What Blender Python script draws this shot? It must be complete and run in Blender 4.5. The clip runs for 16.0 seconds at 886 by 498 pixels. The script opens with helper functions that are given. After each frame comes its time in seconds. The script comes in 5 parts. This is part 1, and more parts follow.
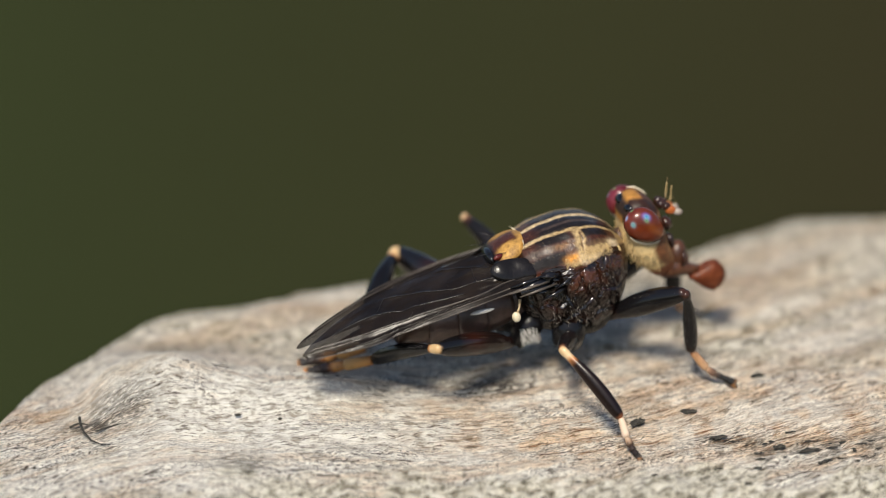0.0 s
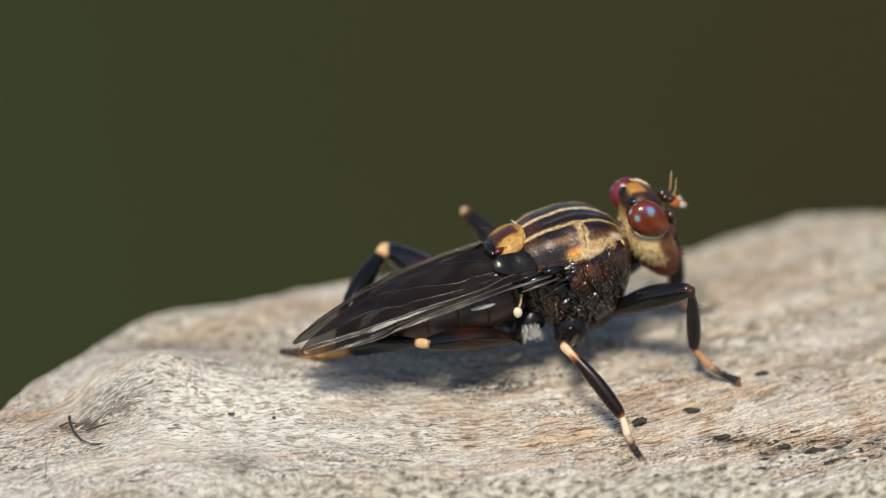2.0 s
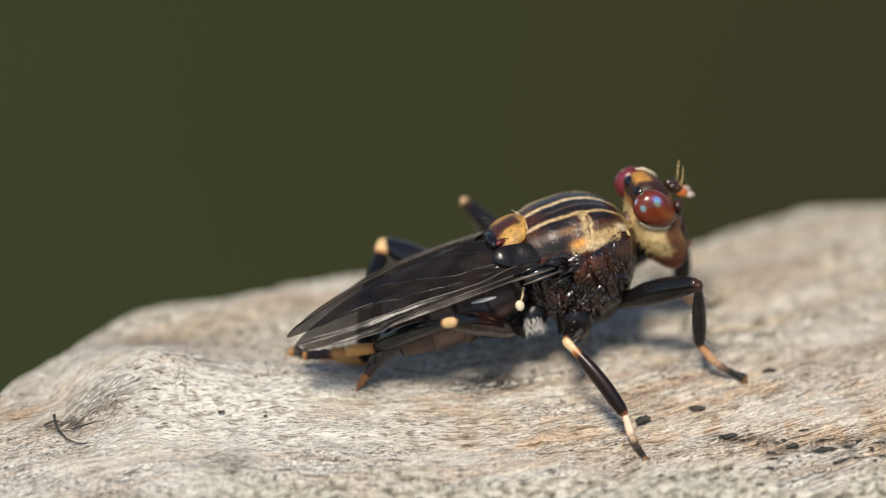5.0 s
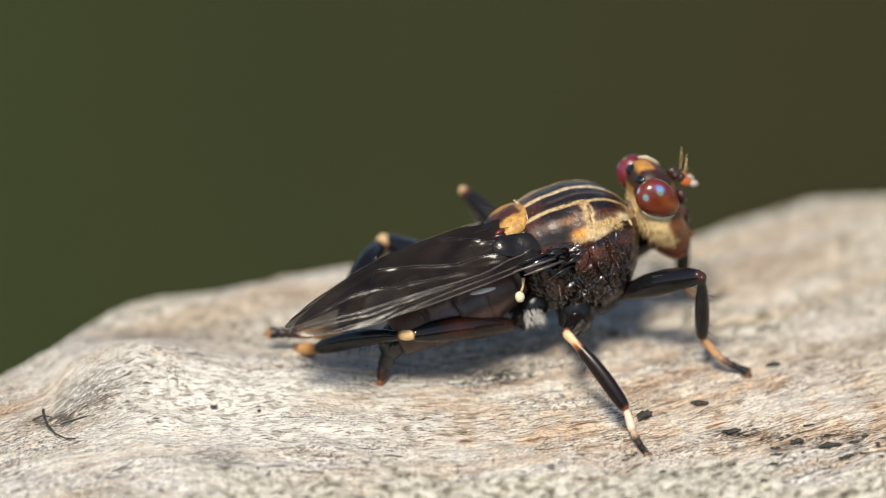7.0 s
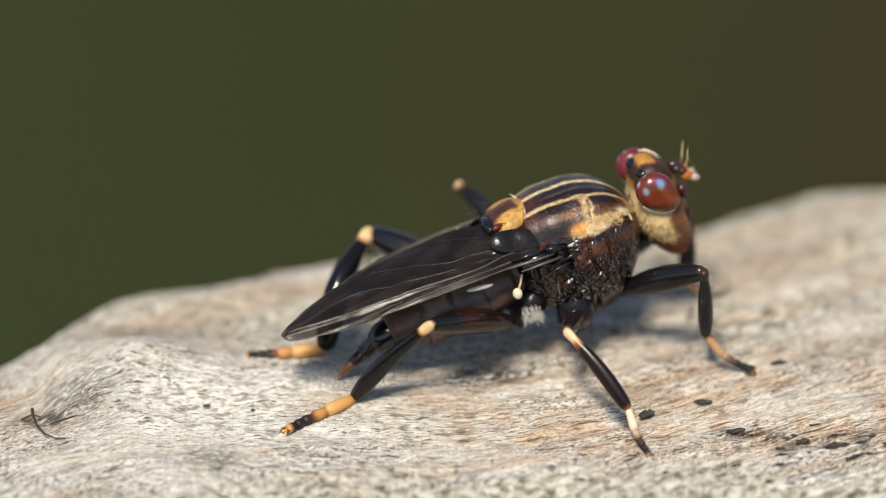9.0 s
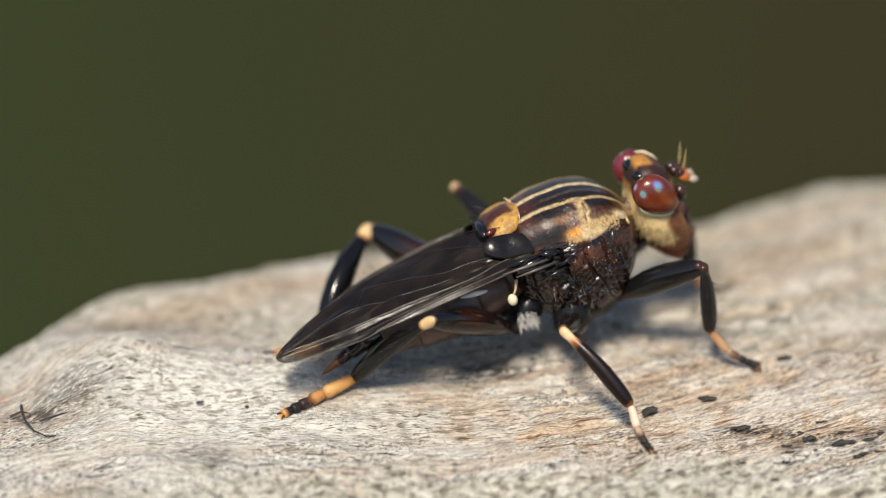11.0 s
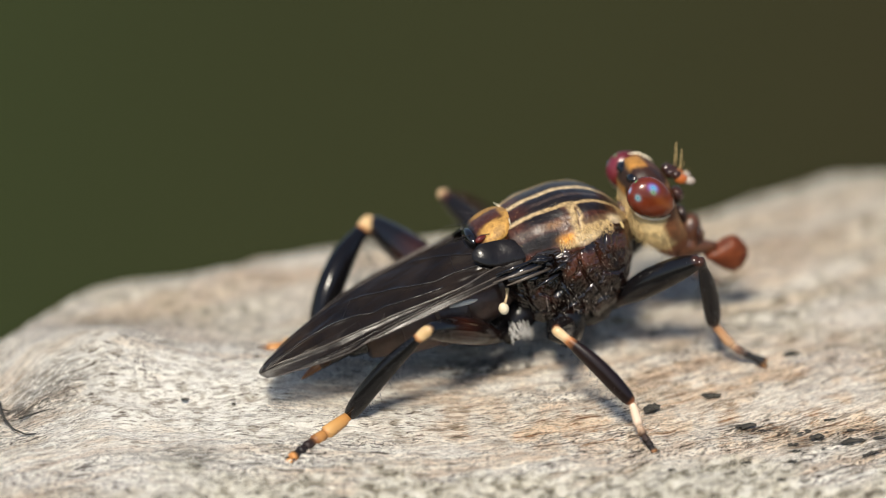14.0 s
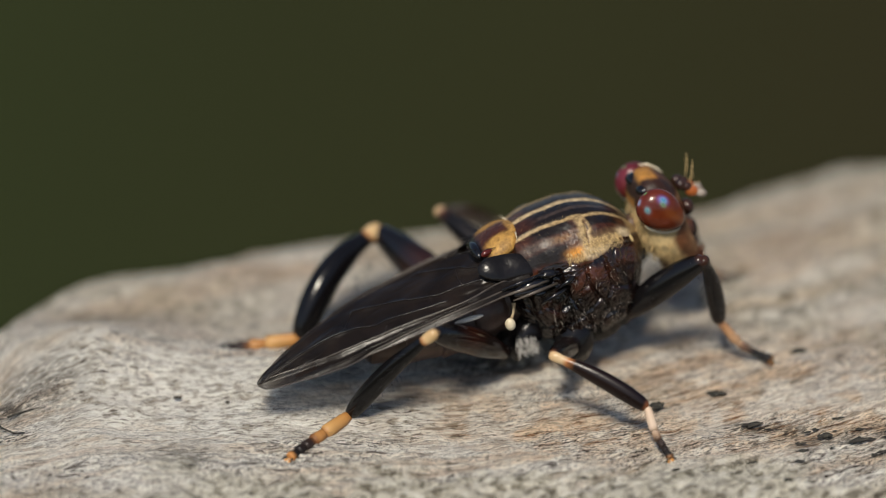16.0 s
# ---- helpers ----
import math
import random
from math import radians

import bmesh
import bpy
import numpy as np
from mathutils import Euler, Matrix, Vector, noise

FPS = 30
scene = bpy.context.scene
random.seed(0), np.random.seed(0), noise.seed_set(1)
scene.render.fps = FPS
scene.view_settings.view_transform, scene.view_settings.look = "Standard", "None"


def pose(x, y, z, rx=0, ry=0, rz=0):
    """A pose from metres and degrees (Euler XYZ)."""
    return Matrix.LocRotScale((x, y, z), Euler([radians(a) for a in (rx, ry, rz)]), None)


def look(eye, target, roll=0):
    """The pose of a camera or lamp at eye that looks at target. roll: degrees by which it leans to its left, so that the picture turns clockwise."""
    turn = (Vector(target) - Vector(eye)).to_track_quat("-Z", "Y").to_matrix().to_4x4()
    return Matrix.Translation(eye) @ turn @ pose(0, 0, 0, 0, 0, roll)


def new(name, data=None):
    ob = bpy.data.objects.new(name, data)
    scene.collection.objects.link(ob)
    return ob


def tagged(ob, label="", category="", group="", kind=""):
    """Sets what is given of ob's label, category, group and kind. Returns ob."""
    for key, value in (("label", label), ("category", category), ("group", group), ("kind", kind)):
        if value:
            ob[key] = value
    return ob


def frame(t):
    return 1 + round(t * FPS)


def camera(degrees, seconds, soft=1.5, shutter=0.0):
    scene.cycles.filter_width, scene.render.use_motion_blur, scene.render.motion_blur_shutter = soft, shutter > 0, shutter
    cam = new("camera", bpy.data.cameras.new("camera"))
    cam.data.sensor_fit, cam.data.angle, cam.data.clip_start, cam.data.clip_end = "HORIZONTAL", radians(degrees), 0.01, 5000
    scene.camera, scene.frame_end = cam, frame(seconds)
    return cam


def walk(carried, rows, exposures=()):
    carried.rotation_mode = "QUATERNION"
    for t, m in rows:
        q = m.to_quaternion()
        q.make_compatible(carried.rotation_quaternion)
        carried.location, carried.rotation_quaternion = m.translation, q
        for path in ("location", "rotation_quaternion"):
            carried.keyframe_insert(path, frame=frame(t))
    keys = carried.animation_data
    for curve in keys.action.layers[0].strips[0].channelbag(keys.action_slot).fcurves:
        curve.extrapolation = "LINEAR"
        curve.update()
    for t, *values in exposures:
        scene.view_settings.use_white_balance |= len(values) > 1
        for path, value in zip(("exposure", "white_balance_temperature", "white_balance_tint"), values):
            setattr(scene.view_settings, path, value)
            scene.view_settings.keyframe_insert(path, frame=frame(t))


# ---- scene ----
MM = 0.001
ELEV = radians(24.0)
RIGHT = Vector((1, 0, 0))
UP = Vector((0, math.sin(ELEV), math.cos(ELEV)))
AHEAD = Vector((0, math.cos(ELEV), -math.sin(ELEV)))

# ---- camera: a slow slide towards the fly, with the tremor of the stand ----
cam = camera(4.6, 16.0, soft=1.1)
# seconds, offset to the side and up (mm), distance (mm)
SLIDE = [(0.0, -2.891, 2.668, 260.00), (0.5, -2.852, 2.643, 258.51), (1.0, -2.849, 2.621, 257.29), (1.5, -2.848, 2.596, 255.94), (2.0, -2.837, 2.560, 254.53),
         (2.5, -2.819, 2.527, 253.13), (3.0, -2.816, 2.496, 251.97), (3.5, -2.775, 2.445, 250.47), (4.0, -2.777, 2.440, 249.15), (6.5, -2.743, 2.255, 242.75),
         (7.0, -2.712, 2.211, 241.50), (7.5, -2.647, 2.203, 240.05), (8.0, -2.644, 2.191, 238.57), (8.5, -2.666, 2.149, 237.23), (9.0, -2.667, 2.120, 236.27),
         (11.5, -2.599, 1.959, 229.66), (12.0, -2.569, 1.934, 228.20), (12.5, -2.599, 1.854, 226.93), (13.0, -2.575, 1.849, 225.72), (13.5, -2.563, 1.808, 224.30),
         (14.0, -2.517, 1.803, 222.94), (14.5, -2.534, 1.770, 221.58), (15.0, -2.529, 1.715, 220.11), (15.5, -2.500, 1.718, 218.85), (16.0, -2.494, 1.696, 217.73)]


def eye_pose(side, rise, away):
    eye = (RIGHT * side + UP * rise - AHEAD * away) * MM
    return look(eye, eye + AHEAD)


walk(cam, [(t, eye_pose(a, b, c)) for t, a, b, c in SLIDE],
     exposures=[(0.0, 0.11), (1.5, 0.10), (4.0, 0.10), (6.5, 0.34), (7.0, 0.36), (8.5, 0.28), (9.0, 0.30), (11.5, 0.26), (14.0, 0.26), (14.5, 0.19), (15.0, 0.26), (15.6, 0.28), (16.0, -0.33)])

# ---- light ----
world = bpy.data.worlds.new("sky")
scene.world = world
world.use_nodes = True
SUN_ELEV, SUN_AZ = 52.0, 192.0    # azimuth clockwise from +y
sky = world.node_tree.nodes.new("ShaderNodeTexSky")
sky.sky_type, sky.sun_disc = "NISHITA", False
sky.sun_elevation, sky.sun_rotation = radians(SUN_ELEV), radians(SUN_AZ)
back = world.node_tree.nodes["Background"]
back.inputs["Strength"].default_value = 0.11
world.node_tree.links.new(sky.outputs[0], back.inputs[0])
sun = new("sun", bpy.data.lights.new("sun", "SUN"))
sun.data.energy, sun.data.angle, sun.data.color = 4.9, radians(12.0), (1.0, 0.92, 0.78)
to_sun = Vector((math.sin(radians(SUN_AZ)) * math.cos(radians(SUN_ELEV)),
                 math.cos(radians(SUN_AZ)) * math.cos(radians(SUN_ELEV)), math.sin(radians(SUN_ELEV))))
sun.matrix_world = look(to_sun, (0, 0, 0))

# ---- materials ----


def material(name):
    m = bpy.data.materials.new(name)
    m.use_nodes = True
    return m, m.node_tree.nodes, m.node_tree.links, m.node_tree.nodes["Principled BSDF"]


def node(nodes, kind, **inputs):
    n = nodes.new("ShaderNode" + kind)
    for k, v in inputs.items():
        n.inputs[k.replace("_", " ")].default_value = v
    return n


def ramp(nodes, links, fac, stops, mode="LINEAR"):
    r = nodes.new("ShaderNodeValToRGB")
    r.color_ramp.interpolation = mode
    e = r.color_ramp.elements
    while len(e) < len(stops):
        e.new(0.5)
    for el, (p, c) in zip(e, stops):
        el.position, el.color = p, (*c, 1) if len(c) == 3 else c
    links.new(fac, r.inputs["Fac"])
    return r


def coords(nodes, links, scale=(1, 1, 1)):
    t = nodes.new("ShaderNodeTexCoord")
    m = nodes.new("ShaderNodeMapping")
    m.inputs["Scale"].default_value = scale
    links.new(t.outputs["Object"], m.inputs["Vector"])
    return m.outputs["Vector"]


def mix(nodes, links, fac, a, b, blend="MIX"):
    n = nodes.new("ShaderNodeMix")
    n.data_type, n.blend_type = "RGBA", blend
    for sock, v in ((n.inputs[0], fac), (n.inputs[6], a), (n.inputs[7], b)):
        if hasattr(v, "links"):
            links.new(v, sock)
        else:
            sock.default_value = v if isinstance(v, float) else (*v, 1)
    return n.outputs[2]


def bump(nodes, links, height, strength, distance, bsdf):
    b = node(nodes, "Bump", Strength=strength, Distance=distance)
    links.new(height, b.inputs["Height"])
    links.new(b.outputs[0], bsdf.inputs["Normal"])


def plain(name, colour, rough=0.4, second=None, grain=3000.0, relief=0.00001, spec=0.5, coat=0.0):
    """A cuticle-like surface: two tones mixed by a fine noise, with fine relief."""
    m, n, l, b = material(name)
    v = coords(n, l)
    t = node(n, "TexNoise", Scale=grain, Detail=5.0, Roughness=0.6)
    l.new(v, t.inputs["Vector"])
    c = ramp(n, l, t.outputs["Fac"], [(0.3, colour), (0.7, second or [k * 1.5 for k in colour])])
    l.new(c.outputs[0], b.inputs["Base Color"])
    b.inputs["Roughness"].default_value = rough
    b.inputs["Specular IOR Level"].default_value = spec
    b.inputs["Coat Weight"].default_value = coat
    b.inputs["Coat Roughness"].default_value = 0.12
    bump(n, l, t.outputs["Fac"], 0.6, relief, b)
    return m


def banded(name, stops, length, rough=0.15, coat=0.0):
    """Leg cuticle whose pigment changes along the piece, from its joint to its tip; stops in mm."""
    m, n, l, b = material(name)
    t = n.new("ShaderNodeTexCoord")
    s = n.new("ShaderNodeSeparateXYZ")
    l.new(t.outputs["Object"], s.inputs[0])
    noise_tex = node(n, "TexNoise", Scale=4000.0, Detail=3.0)
    l.new(t.outputs["Object"], noise_tex.inputs["Vector"])
    a = n.new("ShaderNodeMath")
    a.operation = "MULTIPLY_ADD"
    a.inputs[1].default_value = 1000.0 / length
    l.new(s.outputs[0], a.inputs[0])
    w = n.new("ShaderNodeMath")
    w.operation = "MULTIPLY_ADD"
    w.inputs[1].default_value, w.inputs[2].default_value = 0.06, -0.03
    l.new(noise_tex.outputs["Fac"], w.inputs[0])
    l.new(w.outputs[0], a.inputs[2])
    c = ramp(n, l, a.outputs[0], stops)
    l.new(c.outputs[0], b.inputs["Base Color"])
    b.inputs["Roughness"].default_value = rough
    b.inputs["Specular IOR Level"].default_value = 0.34
    b.inputs["Coat Weight"].default_value = coat
    b.inputs["Coat Roughness"].default_value = 0.08
    bump(n, l, noise_tex.outputs["Fac"], 0.15, 0.00001, b)
    return m


def pigmented(name, rough, coat=0.0, grain=5000.0, relief=0.00001, spec=0.5, low=(0.55, 0.55, 0.55), high=(1.25, 1.2, 1.15)):
    """Cuticle with its pigment in the mesh's colour attribute, broken up by fine noise."""
    m, n, l, b = material(name)
    a = n.new("ShaderNodeVertexColor")
    a.layer_name = "pigment"
    t = node(n, "TexNoise", Scale=grain, Detail=4.0, Roughness=0.7)
    l.new(coords(n, l), t.inputs["Vector"])
    k = ramp(n, l, t.outputs["Fac"], [(0.3, low), (0.7, high)])
    l.new(mix(n, l, 1.0, a.outputs[0], k.outputs[0], "MULTIPLY"), b.inputs["Base Color"])
    grey = n.new("ShaderNodeRGBToBW")
    l.new(a.outputs[0], grey.inputs[0])
    dull = n.new("ShaderNodeMapRange")
    dull.inputs["From Min"].default_value, dull.inputs["From Max"].default_value = 0.02, 0.25
    dull.inputs["To Min"].default_value, dull.inputs["To Max"].default_value = rough, rough + 0.25
    l.new(grey.outputs[0], dull.inputs["Value"])
    l.new(dull.outputs[0], b.inputs["Roughness"])
    b.inputs["Coat Weight"].default_value = coat
    b.inputs["Specular IOR Level"].default_value = spec
    bump(n, l, t.outputs["Fac"], 0.7, relief, b)
    return m


def wood_material():
    m, n, l, b = material("weathered_wood")
    at = n.new("ShaderNodeVertexColor")
    at.layer_name = "stain"
    sep = n.new("ShaderNodeSeparateColor")
    l.new(at.outputs[0], sep.inputs[0])
    uv = n.new("ShaderNodeAttribute")
    uv.attribute_name = "grain_uv"

    def along(sx, sy, scale, detail=6.0, rough=0.65, warp=0.0):
        mp = n.new("ShaderNodeMapping")
        mp.inputs["Scale"].default_value = (sx, sy, 1)
        l.new(uv.outputs["Vector"], mp.inputs["Vector"])
        t = node(n, "TexNoise", Scale=scale, Detail=detail, Roughness=rough, Distortion=warp)
        l.new(mp.outputs[0], t.inputs["Vector"])
        return t.outputs["Fac"]
    fibre = along(0.07, 1.0, 17.0, 4.0, 0.6, 0.1)
    fine = along(0.42, 1.0, 13.0, 7.0, 0.8, 0.15)
    fleck = along(0.26, 1.0, 17.0, 7.0, 0.75, 0.5)
    streak = along(0.10, 1.0, 1.6, 6.0, 0.65, 0.3)
    blot = along(0.6, 1.0, 0.9, 5.0, 0.6)
    crumbs = along(0.8, 1.0, 4.5, 6.0, 0.75)
    c1 = ramp(n, l, fine, [(0.31, (0.10, 0.07, 0.05)), (0.36, (0.62, 0.51, 0.39)), (0.40, (0.95, 0.88, 0.75)), (0.44, (1.0, 0.965, 0.88))])
    c5 = ramp(n, l, fibre, [(0.37, (0.36, 0.26, 0.19)), (0.43, (0.88, 0.81, 0.74)), (0.47, (1, 1, 1))])
    col = mix(n, l, 0.5, c1.outputs[0], c5.outputs[0], "MULTIPLY")
    c2 = ramp(n, l, streak, [(0.38, (0.72, 0.53, 0.38)), (0.45, (0.94, 0.86, 0.77)), (0.50, (1.0, 1.0, 1.0))])
    col = mix(n, l, 0.55, col, c2.outputs[0], "MULTIPLY")
    c3 = ramp(n, l, blot, [(0.38, (0.76, 0.72, 0.66)), (0.48, (1, 1, 1))])
    col = mix(n, l, 0.75, col, c3.outputs[0], "MULTIPLY")
    c4 = ramp(n, l, fleck, [(0.35, (0.05, 0.035, 0.028)), (0.40, (1, 1, 1))])
    col = mix(n, l, 0.9, col, c4.outputs[0], "MULTIPLY")
    worn = ramp(n, l, along(0.35, 1.0, 0.8, 3.0, 0.6), [(0.40, (0.40, 0.40, 0.40)), (0.56, (1.0, 1.0, 1.0))]).outputs[0]
    for sx, scale, low in ((0.20, 22.0, 0.380), (0.30, 40.0, 0.392), (0.08, 15.0, 0.358), (0.14, 55.0, 0.385)):
        c6 = ramp(n, l, along(sx, 1.0, scale, 2.0, 0.5, 0.1), [(low, (0.06, 0.04, 0.03)), (low + 0.03, (1, 1, 1))])
        col = mix(n, l, worn, col, mix(n, l, 1.0, col, c6.outputs[0], "MULTIPLY"))
    # bleached wood: nearly white between short cracks
    bl = n.new("ShaderNodeAttribute")
    bl.attribute_name = "bleach"
    pale = ramp(n, l, along(0.15, 1.0, 22.0, 6.0, 0.75, 0.4), [(0.385, (0.07, 0.055, 0.045)), (0.43, (0.50, 0.44, 0.37)), (0.465, (0.95, 0.91, 0.82)), (0.53, (1.0, 0.975, 0.91))])
    pale2 = ramp(n, l, along(0.5, 1.0, 5.0, 5.0, 0.7, 0.3), [(0.38, (0.45, 0.41, 0.36)), (0.50, (0.97, 0.97, 0.96))])
    col = mix(n, l, bl.outputs["Fac"], col, mix(n, l, 1.0, pale.outputs[0], pale2.outputs[0], "MULTIPLY"))
    # brown fibres, thicker where the wood is stained
    hairs = ramp(n, l, along(0.030, 1.0, 24.0, 5.0, 0.7, 0.25), [(0.38, (0.16, 0.08, 0.04)), (0.435, (0.60, 0.41, 0.28)), (0.48, (1, 1, 1))])
    warm = n.new("ShaderNodeMath")
    warm.operation = "MULTIPLY_ADD"
    warm.inputs[1].default_value, warm.inputs[2].default_value = 0.95, 0.12
    l.new(sep.outputs[1], warm.inputs[0])
    col = mix(n, l, warm.outputs[0], col, mix(n, l, 1.0, col, hairs.outputs[0], "MULTIPLY"))
    # red: lichen crust, dirt, trough shade; green: orange-brown stain; blue: black dirt, knot, shade
    lich = ramp(n, l, crumbs, [(0.40, (0.07, 0.058, 0.038)), (0.46, (0.36, 0.325, 0.245)), (0.51, (0.70, 0.65, 0.53)), (0.58, (0.90, 0.86, 0.76))])
    col = mix(n, l, sep.outputs[0], col, lich.outputs[0])
    col = mix(n, l, sep.outputs[1], col, mix(n, l, 1.0, col, (0.95, 0.80, 0.66), "MULTIPLY"))
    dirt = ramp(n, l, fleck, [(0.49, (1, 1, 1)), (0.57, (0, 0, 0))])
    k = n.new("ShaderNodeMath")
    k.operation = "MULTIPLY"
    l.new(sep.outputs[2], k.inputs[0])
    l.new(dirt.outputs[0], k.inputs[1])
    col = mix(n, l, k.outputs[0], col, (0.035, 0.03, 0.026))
    l.new(col, b.inputs["Base Color"])
    b.inputs["Roughness"].default_value = 0.8
    b.inputs["Specular IOR Level"].default_value = 0.3
    add = n.new("ShaderNodeMath")
    add.operation = "MULTIPLY_ADD"
    add.inputs[1].default_value = 0.7
    l.new(fleck, add.inputs[0])
    l.new(fine, add.inputs[2])
    bump(n, l, add.outputs[0], 1.0, 0.00013, b)
    return m


def ground_material():
    m, n, l, b = material("meadow_ground")
    t = n.new("ShaderNodeTexCoord")
    s = n.new("ShaderNodeSeparateXYZ")
    l.new(t.outputs["Object"], s.inputs[0])
    big = node(n, "TexNoise", Scale=6.0, Detail=3.0)
    fine = node(n, "TexNoise", Scale=90.0, Detail=5.0)
    l.new(t.outputs["Object"], big.inputs["Vector"])
    l.new(t.outputs["Object"], fine.inputs["Vector"])
    w = n.new("ShaderNodeMath")
    w.operation = "MULTIPLY_ADD"
    w.inputs[1].default_value = 6.0
    l.new(s.outputs[0], w.inputs[0])
    l.new(big.outputs["Fac"], w.inputs[2])
    # grass gives way to bare earth
    c = ramp(n, l, w.outputs[0], [(0.0, (0.0262, 0.0345, 0.0119)), (1.0, (0.0266, 0.0219, 0.0096))])
    f = ramp(n, l, fine.outputs["Fac"], [(0.3, (0.6, 0.6, 0.6)), (0.7, (1.3, 1.3, 1.3))])
    l.new(mix(n, l, 1.0, c.outputs[0], f.outputs[0], "MULTIPLY"), b.inputs["Base Color"])
    b.inputs["Roughness"].default_value = 1.0
    b.inputs["Specular IOR Level"].default_value = 0.05
    return m


AMBER = (0.55, 0.22, 0.03)
M_WOOD = wood_material()
M_GROUND = ground_material()
M_BLACK = plain("black_cuticle", (0.004, 0.004, 0.005), 0.18, (0.008, 0.007, 0.007), relief=0.00005, grain=2500.0, spec=0.3)
M_BROWN = plain("brown_cuticle", (0.035, 0.017, 0.010), 0.4, (0.10, 0.055, 0.035), 2500.0)
M_THORAX = pigmented("striped_dusted_cuticle", 0.30, 0.0, 11000.0, 0.00002, 0.45, (0.40, 0.36, 0.33), (1.55, 1.5, 1.45))


def pleura_material():
    """Black-red shiny plates, downy grey in patches, darker towards the underside."""
    m, n, l, b = material("pleural_cuticle")
    v = coords(n, l)
    t = node(n, "TexNoise", Scale=2000.0, Detail=3.0, Roughness=0.55, Distortion=0.5)
    big = node(n, "TexNoise", Scale=1500.0, Detail=2.0)
    l.new(v, t.inputs["Vector"])
    l.new(v, big.inputs["Vector"])
    c = ramp(n, l, t.outputs["Fac"], [(0.38, (0.006, 0.003, 0.003)), (0.52, (0.026, 0.009, 0.005)), (0.64, (0.075, 0.024, 0.012))])
    k = ramp(n, l, big.outputs["Fac"], [(0.42, (0.25, 0.25, 0.25)), (0.58, (1.0, 1.0, 1.0))])
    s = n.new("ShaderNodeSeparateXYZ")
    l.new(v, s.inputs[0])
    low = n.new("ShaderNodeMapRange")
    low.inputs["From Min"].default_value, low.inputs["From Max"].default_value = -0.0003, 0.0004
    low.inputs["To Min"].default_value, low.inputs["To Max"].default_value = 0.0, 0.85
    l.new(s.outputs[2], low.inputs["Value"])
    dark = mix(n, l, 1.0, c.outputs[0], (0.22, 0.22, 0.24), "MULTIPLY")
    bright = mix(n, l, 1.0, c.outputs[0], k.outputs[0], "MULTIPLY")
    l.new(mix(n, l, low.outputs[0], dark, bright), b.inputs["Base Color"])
    b.inputs["Roughness"].default_value = 0.24
    b.inputs["Specular IOR Level"].default_value = 0.6
    bump(n, l, t.outputs["Fac"], 0.8, 0.00022, b)
    return m


M_SIDE = pleura_material()
M_HEAD = pigmented("head_cuticle", 0.5, spec=0.3)
M_SCUT = pigmented("scutellum_cuticle", 0.30, 0.0, 9000.0, 0.00003, 0.4, (0.40, 0.36, 0.33), (1.3, 1.25, 1.2))
M_ABDOMEN = plain("abdomen_cuticle", (0.035, 0.020, 0.015), 0.34, (0.11, 0.064, 0.050), 2200.0, 0.00006)
M_PALE = plain("pale_cuticle", (0.55, 0.38, 0.2), 0.5, (0.75, 0.6, 0.38))
M_WHITE = plain("white_membrane", (0.36, 0.34, 0.32), 0.5, (0.60, 0.58, 0.55), 4000.0, 0.00003)
M_AMBER = plain("amber_cuticle", AMBER, 0.45, (0.7, 0.36, 0.1))
M_SPONGE = plain("sponge_mouthpart", (0.065, 0.014, 0.005), 0.35, (0.16, 0.042, 0.015), 6000.0, 0.00003, spec=0.2)
M_HAIR = plain("pale_hair", (0.46, 0.33, 0.15), 0.5)
M_SLATE = plain("slate_cuticle", (0.004, 0.0035, 0.0035), 0.22, (0.012, 0.010, 0.010), 1800.0, 0.00006, spec=0.3)
M_CREAM = plain("cream_cuticle", (0.55, 0.46, 0.31), 0.45, (0.72, 0.64, 0.48))
M_OVITIP = plain("amber_brown_cuticle", (0.09, 0.032, 0.010), 0.3, (0.26, 0.11, 0.03), 4000.0, 0.00002)
M_OVI = plain("ovipositor_cuticle", (0.008, 0.004, 0.003), 0.22, (0.045, 0.015, 0.009), 2500.0, 0.00004)
M_GRIT = plain("dark_dirt", (0.012, 0.011, 0.010), 0.8, (0.06, 0.055, 0.045), 9000.0, 0.00004, 0.3)
M_GLOSS = plain("glossy_black_cuticle", (0.004, 0.004, 0.005), 0.16, (0.007, 0.006, 0.007), 2500.0, 0.00001, spec=0.6)
M_SILVER = plain("silver_hair", (0.30, 0.27, 0.23), 0.4, (0.45, 0.41, 0.36))
M_NOTCH = plain("dark_red_cuticle", (0.06, 0.008, 0.006), 0.2, (0.10, 0.015, 0.010))
M_FLAG = plain("orange_cuticle", (0.30, 0.07, 0.012), 0.4, (0.42, 0.13, 0.03), 4000.0)
M_GREYTIP = plain("downed_cuticle", (0.20, 0.15, 0.12), 0.6, (0.42, 0.36, 0.31), 6000.0)
M_STRAW = plain("straw_cuticle", (0.52, 0.36, 0.13), 0.5, (0.66, 0.50, 0.24), 5000.0)
M_ROSTRUM = plain("rostrum_cuticle", (0.035, 0.012, 0.006), 0.35, (0.11, 0.042, 0.018), 3000.0, 0.00003)
M_BRISTLE = plain("black_bristle", (0.01, 0.009, 0.008), 0.4)


